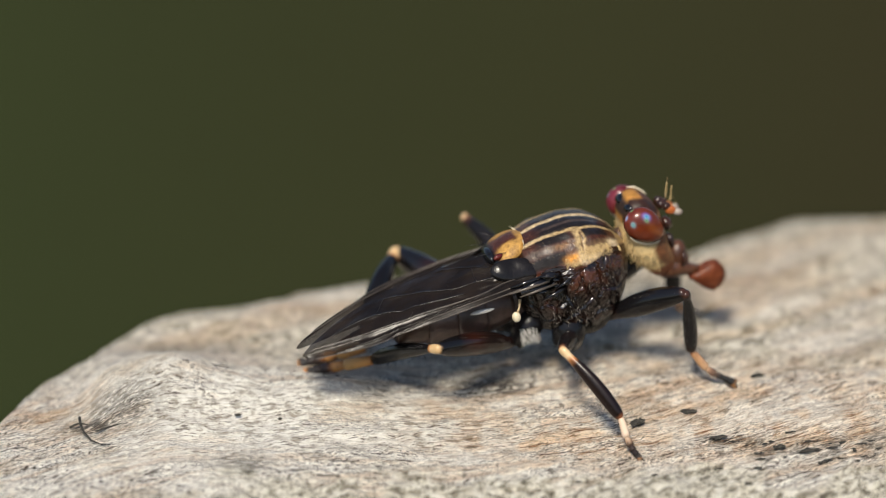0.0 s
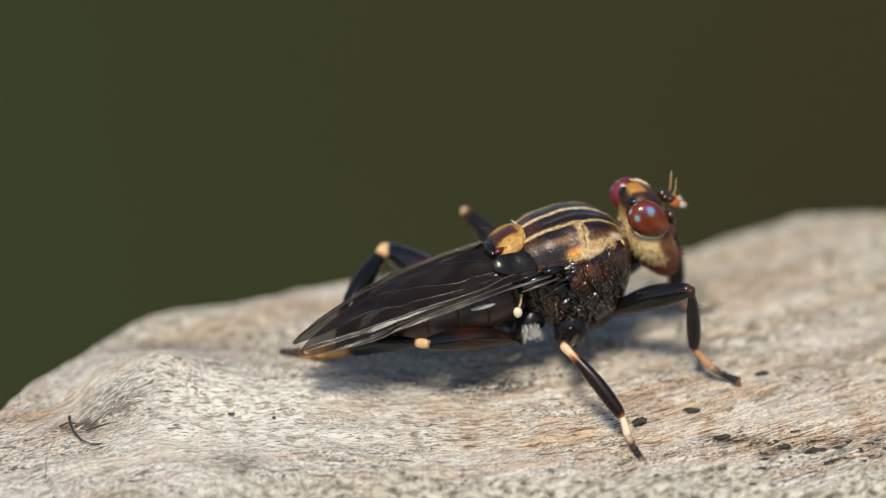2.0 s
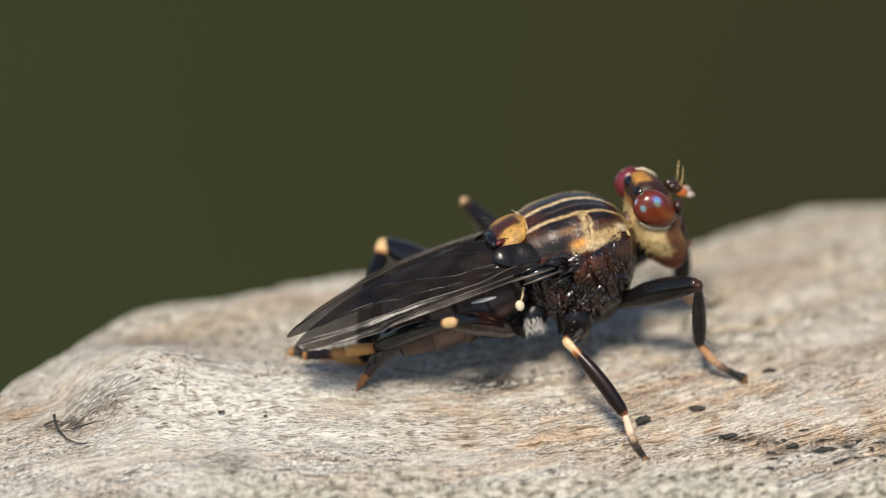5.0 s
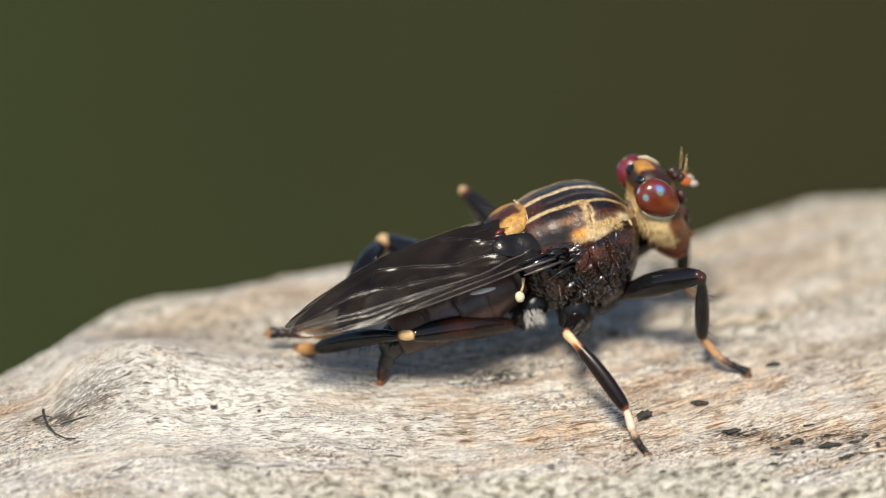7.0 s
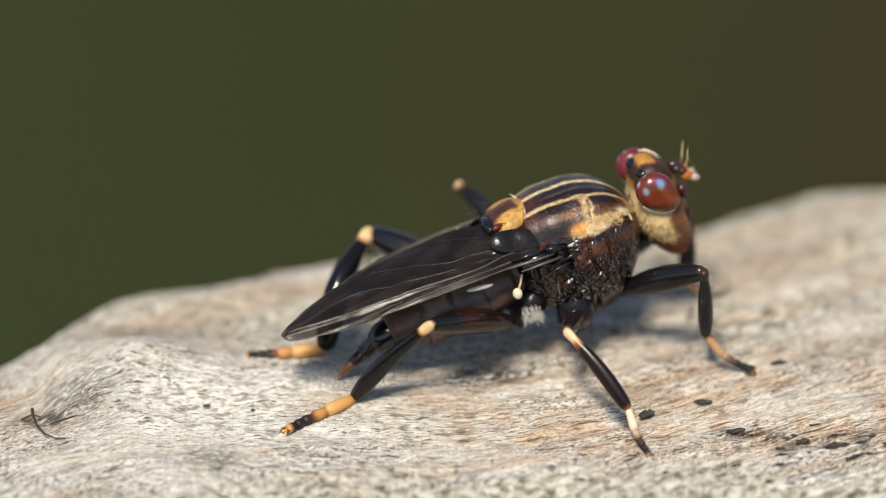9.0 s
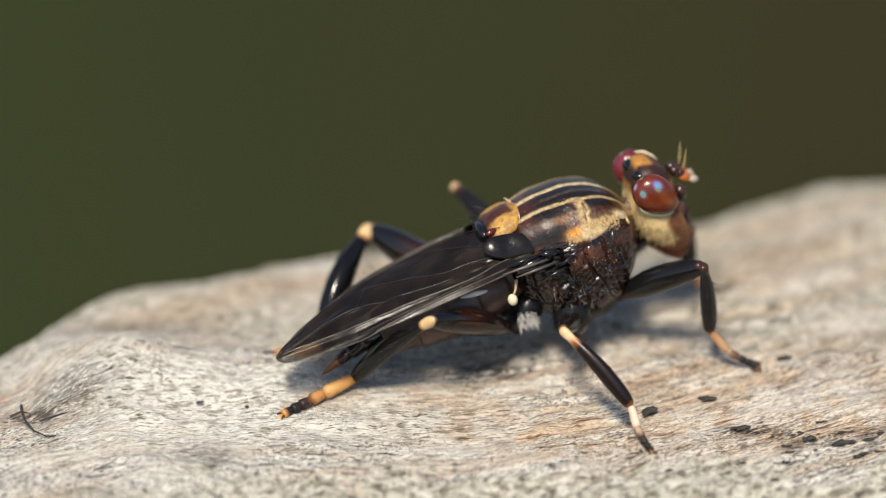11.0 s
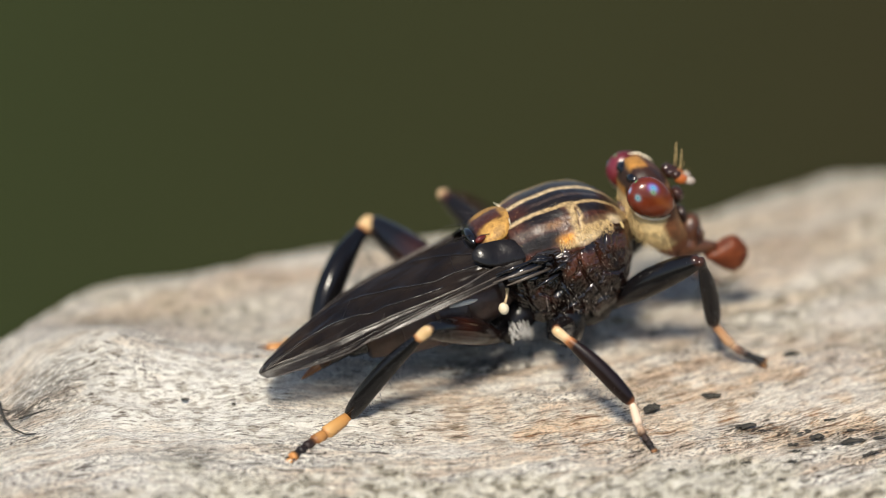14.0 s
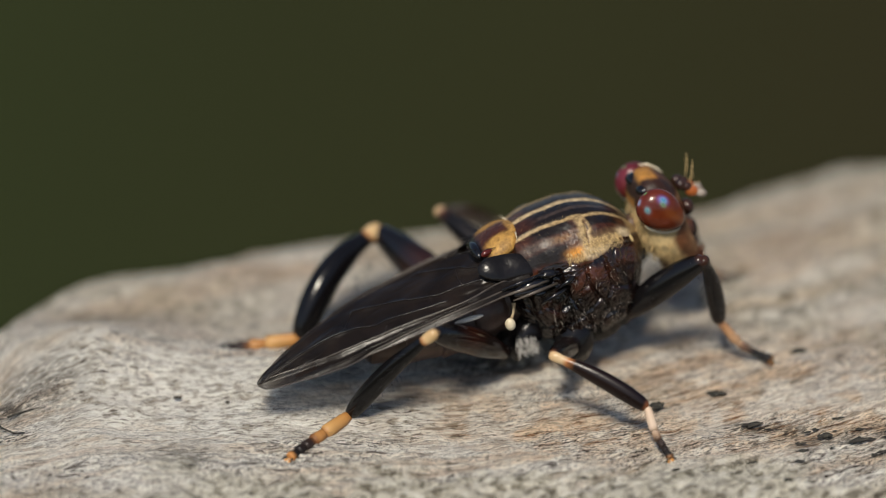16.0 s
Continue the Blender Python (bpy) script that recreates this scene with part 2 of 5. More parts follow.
def eye_material():
    m, n, l, b = material("compound_eye")
    v = coords(n, l)
    a = n.new("ShaderNodeVertexColor")
    a.layer_name = "pigment"
    t = node(n, "TexNoise", Scale=2500.0, Detail=2.0)
    l.new(v, t.inputs["Vector"])
    c = ramp(n, l, t.outputs["Fac"], [(0.3, (0.7, 0.7, 0.7)), (0.7, (1.15, 1.15, 1.15))])
    l.new(mix(n, l, 1.0, a.outputs[0], c.outputs[0], "MULTIPLY"), b.inputs["Base Color"])
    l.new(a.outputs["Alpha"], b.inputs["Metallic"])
    b.inputs["Roughness"].default_value = 0.26
    b.inputs["Specular IOR Level"].default_value = 0.25
    b.inputs["Coat Weight"].default_value = 0.25
    b.inputs["Coat Roughness"].default_value = 0.12
    cells = node(n, "TexVoronoi", Scale=28000.0)
    l.new(v, cells.inputs["Vector"])
    bump(n, l, cells.outputs["Distance"], 0.25, 0.000008, b)
    return m


def wing_material():
    m, n, l, b = material("smoky_wing_membrane")
    v = coords(n, l)
    t = node(n, "TexNoise", Scale=1500.0, Detail=4.0)
    l.new(v, t.inputs["Vector"])
    c = ramp(n, l, t.outputs["Fac"], [(0.3, (0.005, 0.0036, 0.0028)), (0.7, (0.016, 0.0110, 0.0080))])
    l.new(c.outputs[0], b.inputs["Base Color"])
    b.inputs["Roughness"].default_value = 0.27
    sx = n.new("ShaderNodeSeparateXYZ")
    l.new(v, sx.inputs[0])
    al = n.new("ShaderNodeMapRange")
    al.inputs["From Min"].default_value, al.inputs["From Max"].default_value = -0.0058, -0.0028
    al.inputs["To Min"].default_value, al.inputs["To Max"].default_value = 0.84, 0.97
    l.new(sx.outputs[0], al.inputs["Value"])
    l.new(al.outputs[0], b.inputs["Alpha"])
    b.inputs["Specular IOR Level"].default_value = 0.19
    wr = node(n, "TexNoise", Scale=5000.0, Detail=3.0)
    l.new(v, wr.inputs["Vector"])
    wide = node(n, "TexNoise", Scale=2200.0, Detail=2.0, Distortion=0.3)
    l.new(coords(n, l, (0.10, 1.0, 1.0)), wide.inputs["Vector"])
    both = n.new("ShaderNodeMath")
    both.operation = "MULTIPLY_ADD"
    both.inputs[1].default_value = 0.15
    l.new(wr.outputs["Fac"], both.inputs[0])
    l.new(wide.outputs["Fac"], both.inputs[2])
    bump(n, l, both.outputs[0], 0.6, 0.00005, b)
    return m


M_EYE = eye_material()
M_WING = wing_material()
M_VEIN = plain("wing_vein", (0.006, 0.0045, 0.0035), 0.30, (0.014, 0.010, 0.008))
# paler than the other veins: their silvery sheen is put into the colour
M_COSTA = plain("front_wing_vein", (0.03, 0.024, 0.020), 0.30, (0.11, 0.09, 0.075), 1200.0, 0.000006, spec=0.5)

# ---- helpers for building, in mm ----


def mesh_of(name, verts, faces, mat, smooth=True):
    me = bpy.data.meshes.new(name)
    me.from_pydata((np.asarray(verts, float) * MM).tolist(), [], faces)
    me.materials.append(mat)
    if smooth:
        me.polygons.foreach_set("use_smooth", [True] * len(me.polygons))
    me.update()
    return me


def part(name, geo, mat, parent, label=""):
    ob = new(name, mesh_of(name, geo[0], geo[1], mat))
    ob.parent = parent
    return tagged(ob, label)


def join(*geos):
    verts, faces = [], []
    for v, f in geos:
        k = len(verts)
        verts += [tuple(p) for p in v]
        faces += [[i + k for i in g] for g in f]
    return verts, faces


def rings_geo(rings, close=True):
    """Skin over rings of equal count, with fans at both ends."""
    n = len(rings[0])
    verts = [tuple(p) for r in rings for p in r]
    faces = []
    for i in range(len(rings) - 1):
        for j in range(n):
            k = (j + 1) % n
            faces.append((i * n + j, i * n + k, (i + 1) * n + k, (i + 1) * n + j))
    if close:
        faces.append(tuple(range(n - 1, -1, -1)))
        faces.append(tuple((len(rings) - 1) * n + j for j in range(n)))
    return verts, faces


def tube(points, radii, sides=10, squash=1.0):
    """A tapered tube along points; squash flattens it across its second axis."""
    pts = [Vector(p) for p in points]
    rings = []
    side = None
    for i, p in enumerate(pts):
        d = (pts[min(i + 1, len(pts) - 1)] - pts[max(i - 1, 0)]).normalized()
        if side is None:
            side = d.cross(Vector((0, 0, 1)))
            if side.length < 0.1:
                side = d.cross(Vector((0, 1, 0)))
        side = (side - d * side.dot(d)).normalized()
        upw = side.cross(d)
        r = radii[i] if hasattr(radii, "__len__") else radii
        rings.append([p + side * (r * squash * math.cos(a)) + upw * (r * math.sin(a))
                      for a in (2 * math.pi * j / sides for j in range(sides))])
    return rings_geo(rings)


def ball(c, r, nu=24, nv=14, turn=None):
    """An ellipsoid at c with radii r."""
    rings = []
    for i in range(nv + 1):
        th = math.pi * min(max(i / nv, 0.004), 0.996)
        ring = []
        for j in range(nu):
            ph = 2 * math.pi * j / nu
            p = Vector((r[0] * math.cos(th), r[1] * math.sin(th) * math.cos(ph), r[2] * math.sin(th) * math.sin(ph)))
            if turn:
                p = turn @ p
            ring.append(p + Vector(c))
        rings.append(ring)
    return rings_geo(rings)


def hair(root, d, length, r=0.012, bend=(0, 0, -0.15)):
    d = Vector(d).normalized()
    p = [Vector(root) + d * (length * k) + Vector(bend) * (length * k * k) for k in (0, 0.35, 0.7, 1.0)]
    return tube(p, [r, r * 0.8, r * 0.5, r * 0.12], 4)


def smooth(a, b, x):
    t = np.clip((np.asarray(x, float) - a) / (b - a), 0, 1)
    return t * t * (3 - 2 * t)


# ---- the weathered log, in mm ----
CREST_X = np.array([-16, -13.3, -12.0, -10.6, -9.9, -9.3, -8.0, -4.7, -2.7, 3.0, 3.7, 4.4, 5.3, 7.6, 12.0])
CREST_U = np.array([-4.2, -1.36, -0.36, 0.51, 0.90, 1.08, 1.28, 1.80, 2.04, 2.42, 2.74, 3.05, 3.27, 3.42, 3.48])


def crest(x):
    """How high the log's far brow stands, at x, on the slant of its near face."""
    out = 0
    for k in (-0.8, -0.4, 0, 0.4, 0.8):
        out = out + np.interp(np.asarray(x, float) + k, CREST_X, CREST_U) / 5
    return out


def face(x, y):
    """The log's upper face before it rounds off."""
    x, y = np.asarray(x, float), np.asarray(y, float)
    z = np.where(y < 0, 0.2 * y, 0.2 * y * np.exp(-np.maximum(y, 0) / 3.0))
    z = z + 0.5 * smooth(2, 8, x) * smooth(1, 7, y)
    z = z + 0.70 * np.exp(-((x + 9.4) / 1.9) ** 2 - ((y + 1.0) / 1.0) ** 2)
    z = z - 0.45 * smooth(-10.5, -11.8, x) * np.exp(-((y + 0.7) / 1.2) ** 2)
    z = z - 0.38 * smooth(-4.5, -8.0, x) * np.exp(-((y - 1.3) / 0.9) ** 2)
    z = z + 0.22 * np.exp(-((x + 5.4) / 2.0) ** 2 - ((y + 1.4) / 0.75) ** 2)
    z = z - 0.05 * np.maximum(0, -5.5 - y) ** 2
    return z


def log_height(x, y):
    x, y = np.asarray(x, float), np.asarray(y, float)
    ce, se, k = math.cos(ELEV), math.sin(ELEV), 0.25
    gain = se * math.tan(ELEV) / (4 * k)
    u = crest(x)
    yc = (u - gain) / se
    for _ in range(12):
        yc = 0.5 * yc + 0.5 * (u - gain - ce * face(x, yc)) / se
    d = np.maximum(0, y - yc)
    fall = np.where(d < 3, k * d * d, k * 9 + 1.5 * (d - 3))
    z = face(x, np.minimum(y, yc)) - fall
    return z


def spaced(lo, fine_lo, fine_hi, hi, step, coarse):
    return np.concatenate([np.arange(lo, fine_lo, coarse), np.arange(fine_lo, fine_hi, step), np.arange(fine_hi, hi + coarse, coarse)])


TABLES = {}


def value_noise(u, v, seed):
    """Smooth noise from 0 to 1 on a unit lattice."""
    if seed not in TABLES:
        TABLES[seed] = np.random.RandomState(seed).rand(256, 256)
    table = TABLES[seed]
    i, j = np.floor(u).astype(int), np.floor(v).astype(int)
    f, g = u - i, v - j
    f, g = f * f * (3 - 2 * f), g * g * (3 - 2 * g)
    at = lambda p, q: table[(i + p) % 256, (j + q) % 256]
    return (at(0, 0) * (1 - f) + at(1, 0) * f) * (1 - g) + (at(0, 1) * (1 - f) + at(1, 1) * f) * g


def layered(u, v, seed, octaves=4, keep=0.55):
    out, amp, total = 0, 1.0, 0
    for k in range(octaves):
        out = out + amp * value_noise(u * 2 ** k + 17.3 * k, v * 2 ** k + 5.1 * k, seed + k)
        total += amp
        amp *= keep
    return out / total


def blob(X, Y, x, y, rx, ry):
    return np.exp(-((X - x) / rx) ** 2 - ((Y - y) / ry) ** 2)


def stains(X, Y, V):
    n1 = layered(X * 0.9, Y * 1.2, 40)
    n2 = layered(X * 2.2, Y * 3.0, 50)
    out = np.zeros(X.shape + (3,))
    lichen = smooth(-0.15, 0.45, (n1 - 0.5) * 2.4 - (Y + 4.35) * 0.8) * smooth(-9.5, -7.0, X)
    lichen = np.maximum(lichen, 0.7 * smooth(0.5, 0.62, n1) * smooth(0.6, 1.6, Y))
    # trough behind the knoll: its shade is put into the crust colour
    lichen = np.maximum(lichen, 0.55 * blob(X, Y, -7.2, 1.4, 2.6, 0.7))
    patchy = layered(X * 0.45 + 11, Y * 0.7 + 4, 60)
    lichen = np.maximum(lichen, smooth(-0.8, 0.9, Y + 1.6 * (n1 - 0.5)) * (0.25 + 0.7 * smooth(0.40, 0.60, patchy)))
    out[..., 0] = np.clip(lichen, 0, 1) * 0.9
    orange = blob(X, Y, -0.8, -3.1, 2.6, 0.6) + 0.9 * blob(X, Y, -2.4, -2.0, 1.6, 0.5) + 0.8 * blob(X, Y, 3.6, -1.3, 2.0, 0.5)
    orange += 0.55 * smooth(-3.5, 1.0, X) * smooth(-4.6, -3.9, Y) * smooth(1.0, -0.5, Y) + 1.0 * blob(X, Y, 5.8, -2.7, 3.2, 0.7) + 1.3 * blob(X, Y, -12.2, -1.9, 1.1, 0.8) + 0.5 * blob(X, Y, 1.0, 0.3, 2.0, 0.6)
    out[..., 1] = np.clip(orange * (0.3 + 0.7 * smooth(0.38, 0.66, n2)) * 0.85 + smooth(-0.5, 1.5, Y) * (0.15 + 0.5 * smooth(0.48, 0.62, layered(X * 0.22, (Y - 0.35 * X) * 1.5, 66))), 0, 1)
    # last blob: a dark knot and the fly's shadow painted under its body
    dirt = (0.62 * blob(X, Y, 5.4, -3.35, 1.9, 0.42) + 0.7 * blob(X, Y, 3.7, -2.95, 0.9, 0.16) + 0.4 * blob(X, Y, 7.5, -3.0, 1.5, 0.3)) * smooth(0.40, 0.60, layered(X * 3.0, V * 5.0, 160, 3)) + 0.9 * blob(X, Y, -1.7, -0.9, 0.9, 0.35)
    dirt += 0.6 * blob(X, Y, -11.2, -2.5, 0.8, 0.3) + 0.5 * blob(X, Y, -7.4, -4.0, 0.6, 0.3) + 0.5 * blob(X, Y, -10.4, -1.9, 1.0, 0.6)
    # first blob also darkens the trough behind the knoll
    dirt += 0.5 * blob(X, Y, -9.5, 0.9, 2.0, 0.5) + 0.35 * blob(X, Y, 8.2, -4.1, 1.0, 0.3)
    out[..., 2] = np.clip(dirt * 1.3, 0, 1)
    return out


def build_log():
    xs = spaced(-24, -14.6, 11.6, 34, 0.05, 1.2)
    ys = spaced(-18, -7.4, 11.0, 20, 0.05, 1.0)
    X, Y = np.meshgrid(xs, ys)
    Z = log_height(X, Y)
    # the grain bends up to the right and round the knoll
    slant = 0.45 * smooth(-5, 3, xs) + 0.5 * smooth(-8.0, -11.0, xs)
    bend = np.cumsum(slant * np.gradient(xs))
    V = Y - bend[None, :]
    knoll = blob(X, Y, -9.6, -0.8, 2.4, 1.6)
    long_grain = 0.4 + 0.6 * smooth(-6.0, 2.0, X)
    relief = (layered(X * 0.35, V * 2.2, 3, 5, 0.6) - 0.5) * 0.21 * long_grain
    relief += (layered(X * 0.9, V * 5.5, 13, 3, 0.6) - 0.5) * 0.09 * long_grain
    relief += (layered(X * 2.4, V * 6.5, 17, 3, 0.6) - 0.5) * 0.11
    relief += (layered(X * 0.5, Y * 0.7, 23, 3) - 0.5) * 0.25
    relief += (layered(X * 3.0, Y * 4.0, 33, 3) - 0.5) * (0.05 + 0.10 * smooth(-4.2, -5.0, Y) + 0.08 * knoll)
    crack = smooth(0.66, 0.74, layered(X * 0.25, V * 3.5, 63, 3, 0.5))
    relief -= 0.07 * crack * long_grain
    inside = smooth(20, 12, np.abs(X)) * smooth(16, 10, np.abs(Y))
    Z = Z + relief * inside
    Z = Z - 0.5 * np.maximum(0, np.abs(X - 5) - 22) ** 1.5
    nx, ny = len(xs), len(ys)
    verts = np.stack([X, Y, Z], -1).reshape(-1, 3)
    idx = np.arange(nx * ny).reshape(ny, nx)
    faces = np.stack([idx[:-1, :-1], idx[:-1, 1:], idx[1:, 1:], idx[1:, :-1]], -1).reshape(-1, 4).tolist()
    rim = np.concatenate([idx[0, :], idx[1:, -1], idx[-1, -2::-1], idx[-2:0:-1, 0]])
    lower = verts[rim].copy()
    lower[:, 2] = -452
    base = len(verts)
    verts = np.concatenate([verts, lower])
    m = len(rim)
    for i in range(m):
        j = (i + 1) % m
        faces.append([int(rim[j]), int(rim[i]), base + i, base + j])
    faces.append([base + i for i in range(m)])
    me = mesh_of("log", verts, faces, M_WOOD)
    uv = np.zeros((len(verts), 3), np.float32)
    uv[:nx * ny, 0], uv[:nx * ny, 1] = X.ravel(), V.ravel()
    uv[nx * ny:, 0], uv[nx * ny:, 1] = lower[:, 0], lower[:, 2] * 0.1
    me.attributes.new("grain_uv", "FLOAT_VECTOR", "POINT").data.foreach_set("vector", uv.ravel())
    st = np.zeros((len(verts), 4), np.float32)
    st[:, 3] = 1
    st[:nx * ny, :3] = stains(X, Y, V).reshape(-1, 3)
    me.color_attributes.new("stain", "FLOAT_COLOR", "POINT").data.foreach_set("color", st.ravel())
    bleach = np.zeros(len(verts), np.float32)
    patch = layered(X * 0.8 + 7, V * 1.6 + 3, 140, 4)
    pale = blob(X, Y, -8.6, -2.2, 3.2, 1.3) + 0.8 * blob(X, Y, -5.2, -2.4, 3.0, 0.9) + 0.55 * blob(X, Y, -1.5, -3.0, 3.0, 0.8) + 0.5 * blob(X, Y, 4.5, -2.2, 3.5, 0.7) + 0.5 * blob(X, Y, -8.8, 0.4, 1.4, 0.5)
    bleach[:nx * ny] = (np.clip(pale * (0.25 + 1.3 * smooth(0.36, 0.60, patch)), 0, 1) * 0.9).ravel()
    me.attributes.new("bleach", "FLOAT", "POINT").data.foreach_set("value", bleach)
    return tagged(new("log", me), "weathered grey-white bare log with fine grain and lichen", "log", kind="structure")


build_log()

ground = new("ground", mesh_of("ground", [(-60000, -60000, -450), (60000, -60000, -450), (60000, 60000, -450), (-60000, 60000, -450)],
                               [(0, 1, 2, 3)], M_GROUND, False))
tagged(ground, "dim green and brown meadow ground far below", "ground", kind="structure")

# ---- the fly, in mm: forward, left, up from the middle of its thorax ----
YAW, PITCH = 17.0, 14.0
CENTRE = Vector((0, 0, 2.41))
fly = new("fly")
tagged(fly, "dark fly with striped golden thorax and smoky wings on the log", "fly")

THORAX = np.array([(-1.30, 0.40, 0.95, 0.10), (-1.15, 0.78, 1.16, -0.5), (-0.8, 1.08, 1.36, -1.0), (-0.3, 1.22, 1.46, -1.3),
                   (0.4, 1.27, 1.47, -1.38), (0.9, 1.16, 1.31, -1.2), (1.25, 0.95, 1.06, -0.85), (1.5, 0.68, 0.75, -0.4), (1.66, 0.35, 0.4, -0.1)])


def pigment(ob, colours):
    col = np.ones((len(colours), 4), np.float32)
    col[:, :3] = colours
    ob.data.color_attributes.new("pigment", "FLOAT_COLOR", "POINT").data.foreach_set("color", col.ravel())


def thorax_colours(a, q, side):
    """Stripes by the place along the body and the angle from the ridge of the back."""
    gold, cream, dark, brown, grey, red, amber = (np.array(k) for k in (
        (0.34, 0.245, 0.12), (0.60, 0.50, 0.34), (0.010, 0.007, 0.006), (0.048, 0.016, 0.008), (0.060, 0.042, 0.034), (0.045, 0.012, 0.006), (0.62, 0.27, 0.03)))
    wob = 3.2 * (layered(a * 4.0 + 9, q * 0.09 + 20, 71) - 0.5)
    edge = 0.14 * (layered(a * 6.0 + 3, q * 0.16 + 8, 75) - 0.5)
    q, a = q + wob, a + edge
    out = np.tile(gold, (len(a), 1))

    def put(mask, colour):
        out[:] = out * (1 - mask[:, None]) + colour * mask[:, None]
    # paired dark bands beside the pale middle line
    put(smooth(1.6, 3.0, q) * smooth(22.0, 20.5, q), dark)
    put(smooth(8.5, 10.5, q) * smooth(14.5, 12.5, q) * smooth(-0.45, -0.1, a) * 0.7, grey)
    put(smooth(2.2, 4.0, q) * smooth(20.5, 18, q) * smooth(-0.15, -0.5, a) * 0.85, brown)
    put(smooth(2.6, 1.2, q) * 0.5, cream)
    put(smooth(0.2, -0.6, a) * smooth(19, 21, q) * smooth(28, 26, q) * 0.35, cream)
    # hind patch, black above, dull in the middle, dark below
    hind = smooth(24.5, 26.5, q) * smooth(0.50, 0.36, a + 0.003 * (q - 30)) * smooth(62, 57, q)
    put(hind, brown)
    put(hind * smooth(37, 34, q) * smooth(-0.62, -0.35, a) * smooth(0.42, 0.22, a), dark)
    put(hind * smooth(35, 38, q) * smooth(47, 43, q) * smooth(0.15, -0.05, a) * 0.9, grey)
    put(hind * smooth(45, 49, q) * smooth(0.20, 0.0, a), dark)
    put(hind * smooth(36, 40, q) * smooth(46, 43, q) * blob(a, q, 0.05, 41, 0.22, 60) * 0.4, amber * 0.45)
    # front patch before the cross furrow
    front = smooth(25, 27.5, q) * smooth(47, 42, q) * smooth(0.60, 0.70, a) * smooth(1.50, 1.36, a)
    put(front, brown)
    put(front * smooth(39, 36, q) * smooth(1.30, 1.18, a), dark)
    put(smooth(42, 45, q) * smooth(52, 47, q) * smooth(0.55, 0.66, a) * smooth(1.25, 1.05, a) * 0.8, brown)
    put(smooth(50, 56, q) * smooth(0.0, -0.2, a), dark)
    put(blob(a, q, 0.20, 57.5, 0.16, 4.5), amber)
    put(smooth(56, 61, q) * smooth(0.4, 0.6, a) * smooth(70, 66, q) * 0.6, cream)
    put(blob(a, q, 0.42, 61, 0.10, 7) * 0.8, cream)
    put(smooth(63, 68, q + 13 * smooth(0.70, 1.25, a) + 6 * smooth(0.25, -0.1, a)), red)
    put(blob(a, q, 1.30, 50, 0.12, 7) * 0.9, cream)
    put(smooth(1.40, 1.55, a) * smooth(50, 60, q), dark)
    put(smooth(0.040, 0.012, np.abs(a + 0.93 - 0.002 * q)) * 0.8, dark)
    put(smooth(0.030, 0.008, np.abs(a - 0.74 + 0.0044 * q)) * smooth(27, 31, q) * smooth(58, 46, q) * 0.8, brown)
    return out


# plates of the flank: place along the body, angle from the ridge
PLATES = np.array([(0.95, 84), (0.45, 84), (0.05, 80), (-0.45, 84), (-0.9, 84), (0.75, 104), (0.25, 106), (-0.25, 102), (-0.7, 104), (0.5, 128), (-0.05, 130), (-0.6, 126), (-1.05, 110), (0.15, 92), (-0.15, 116)])


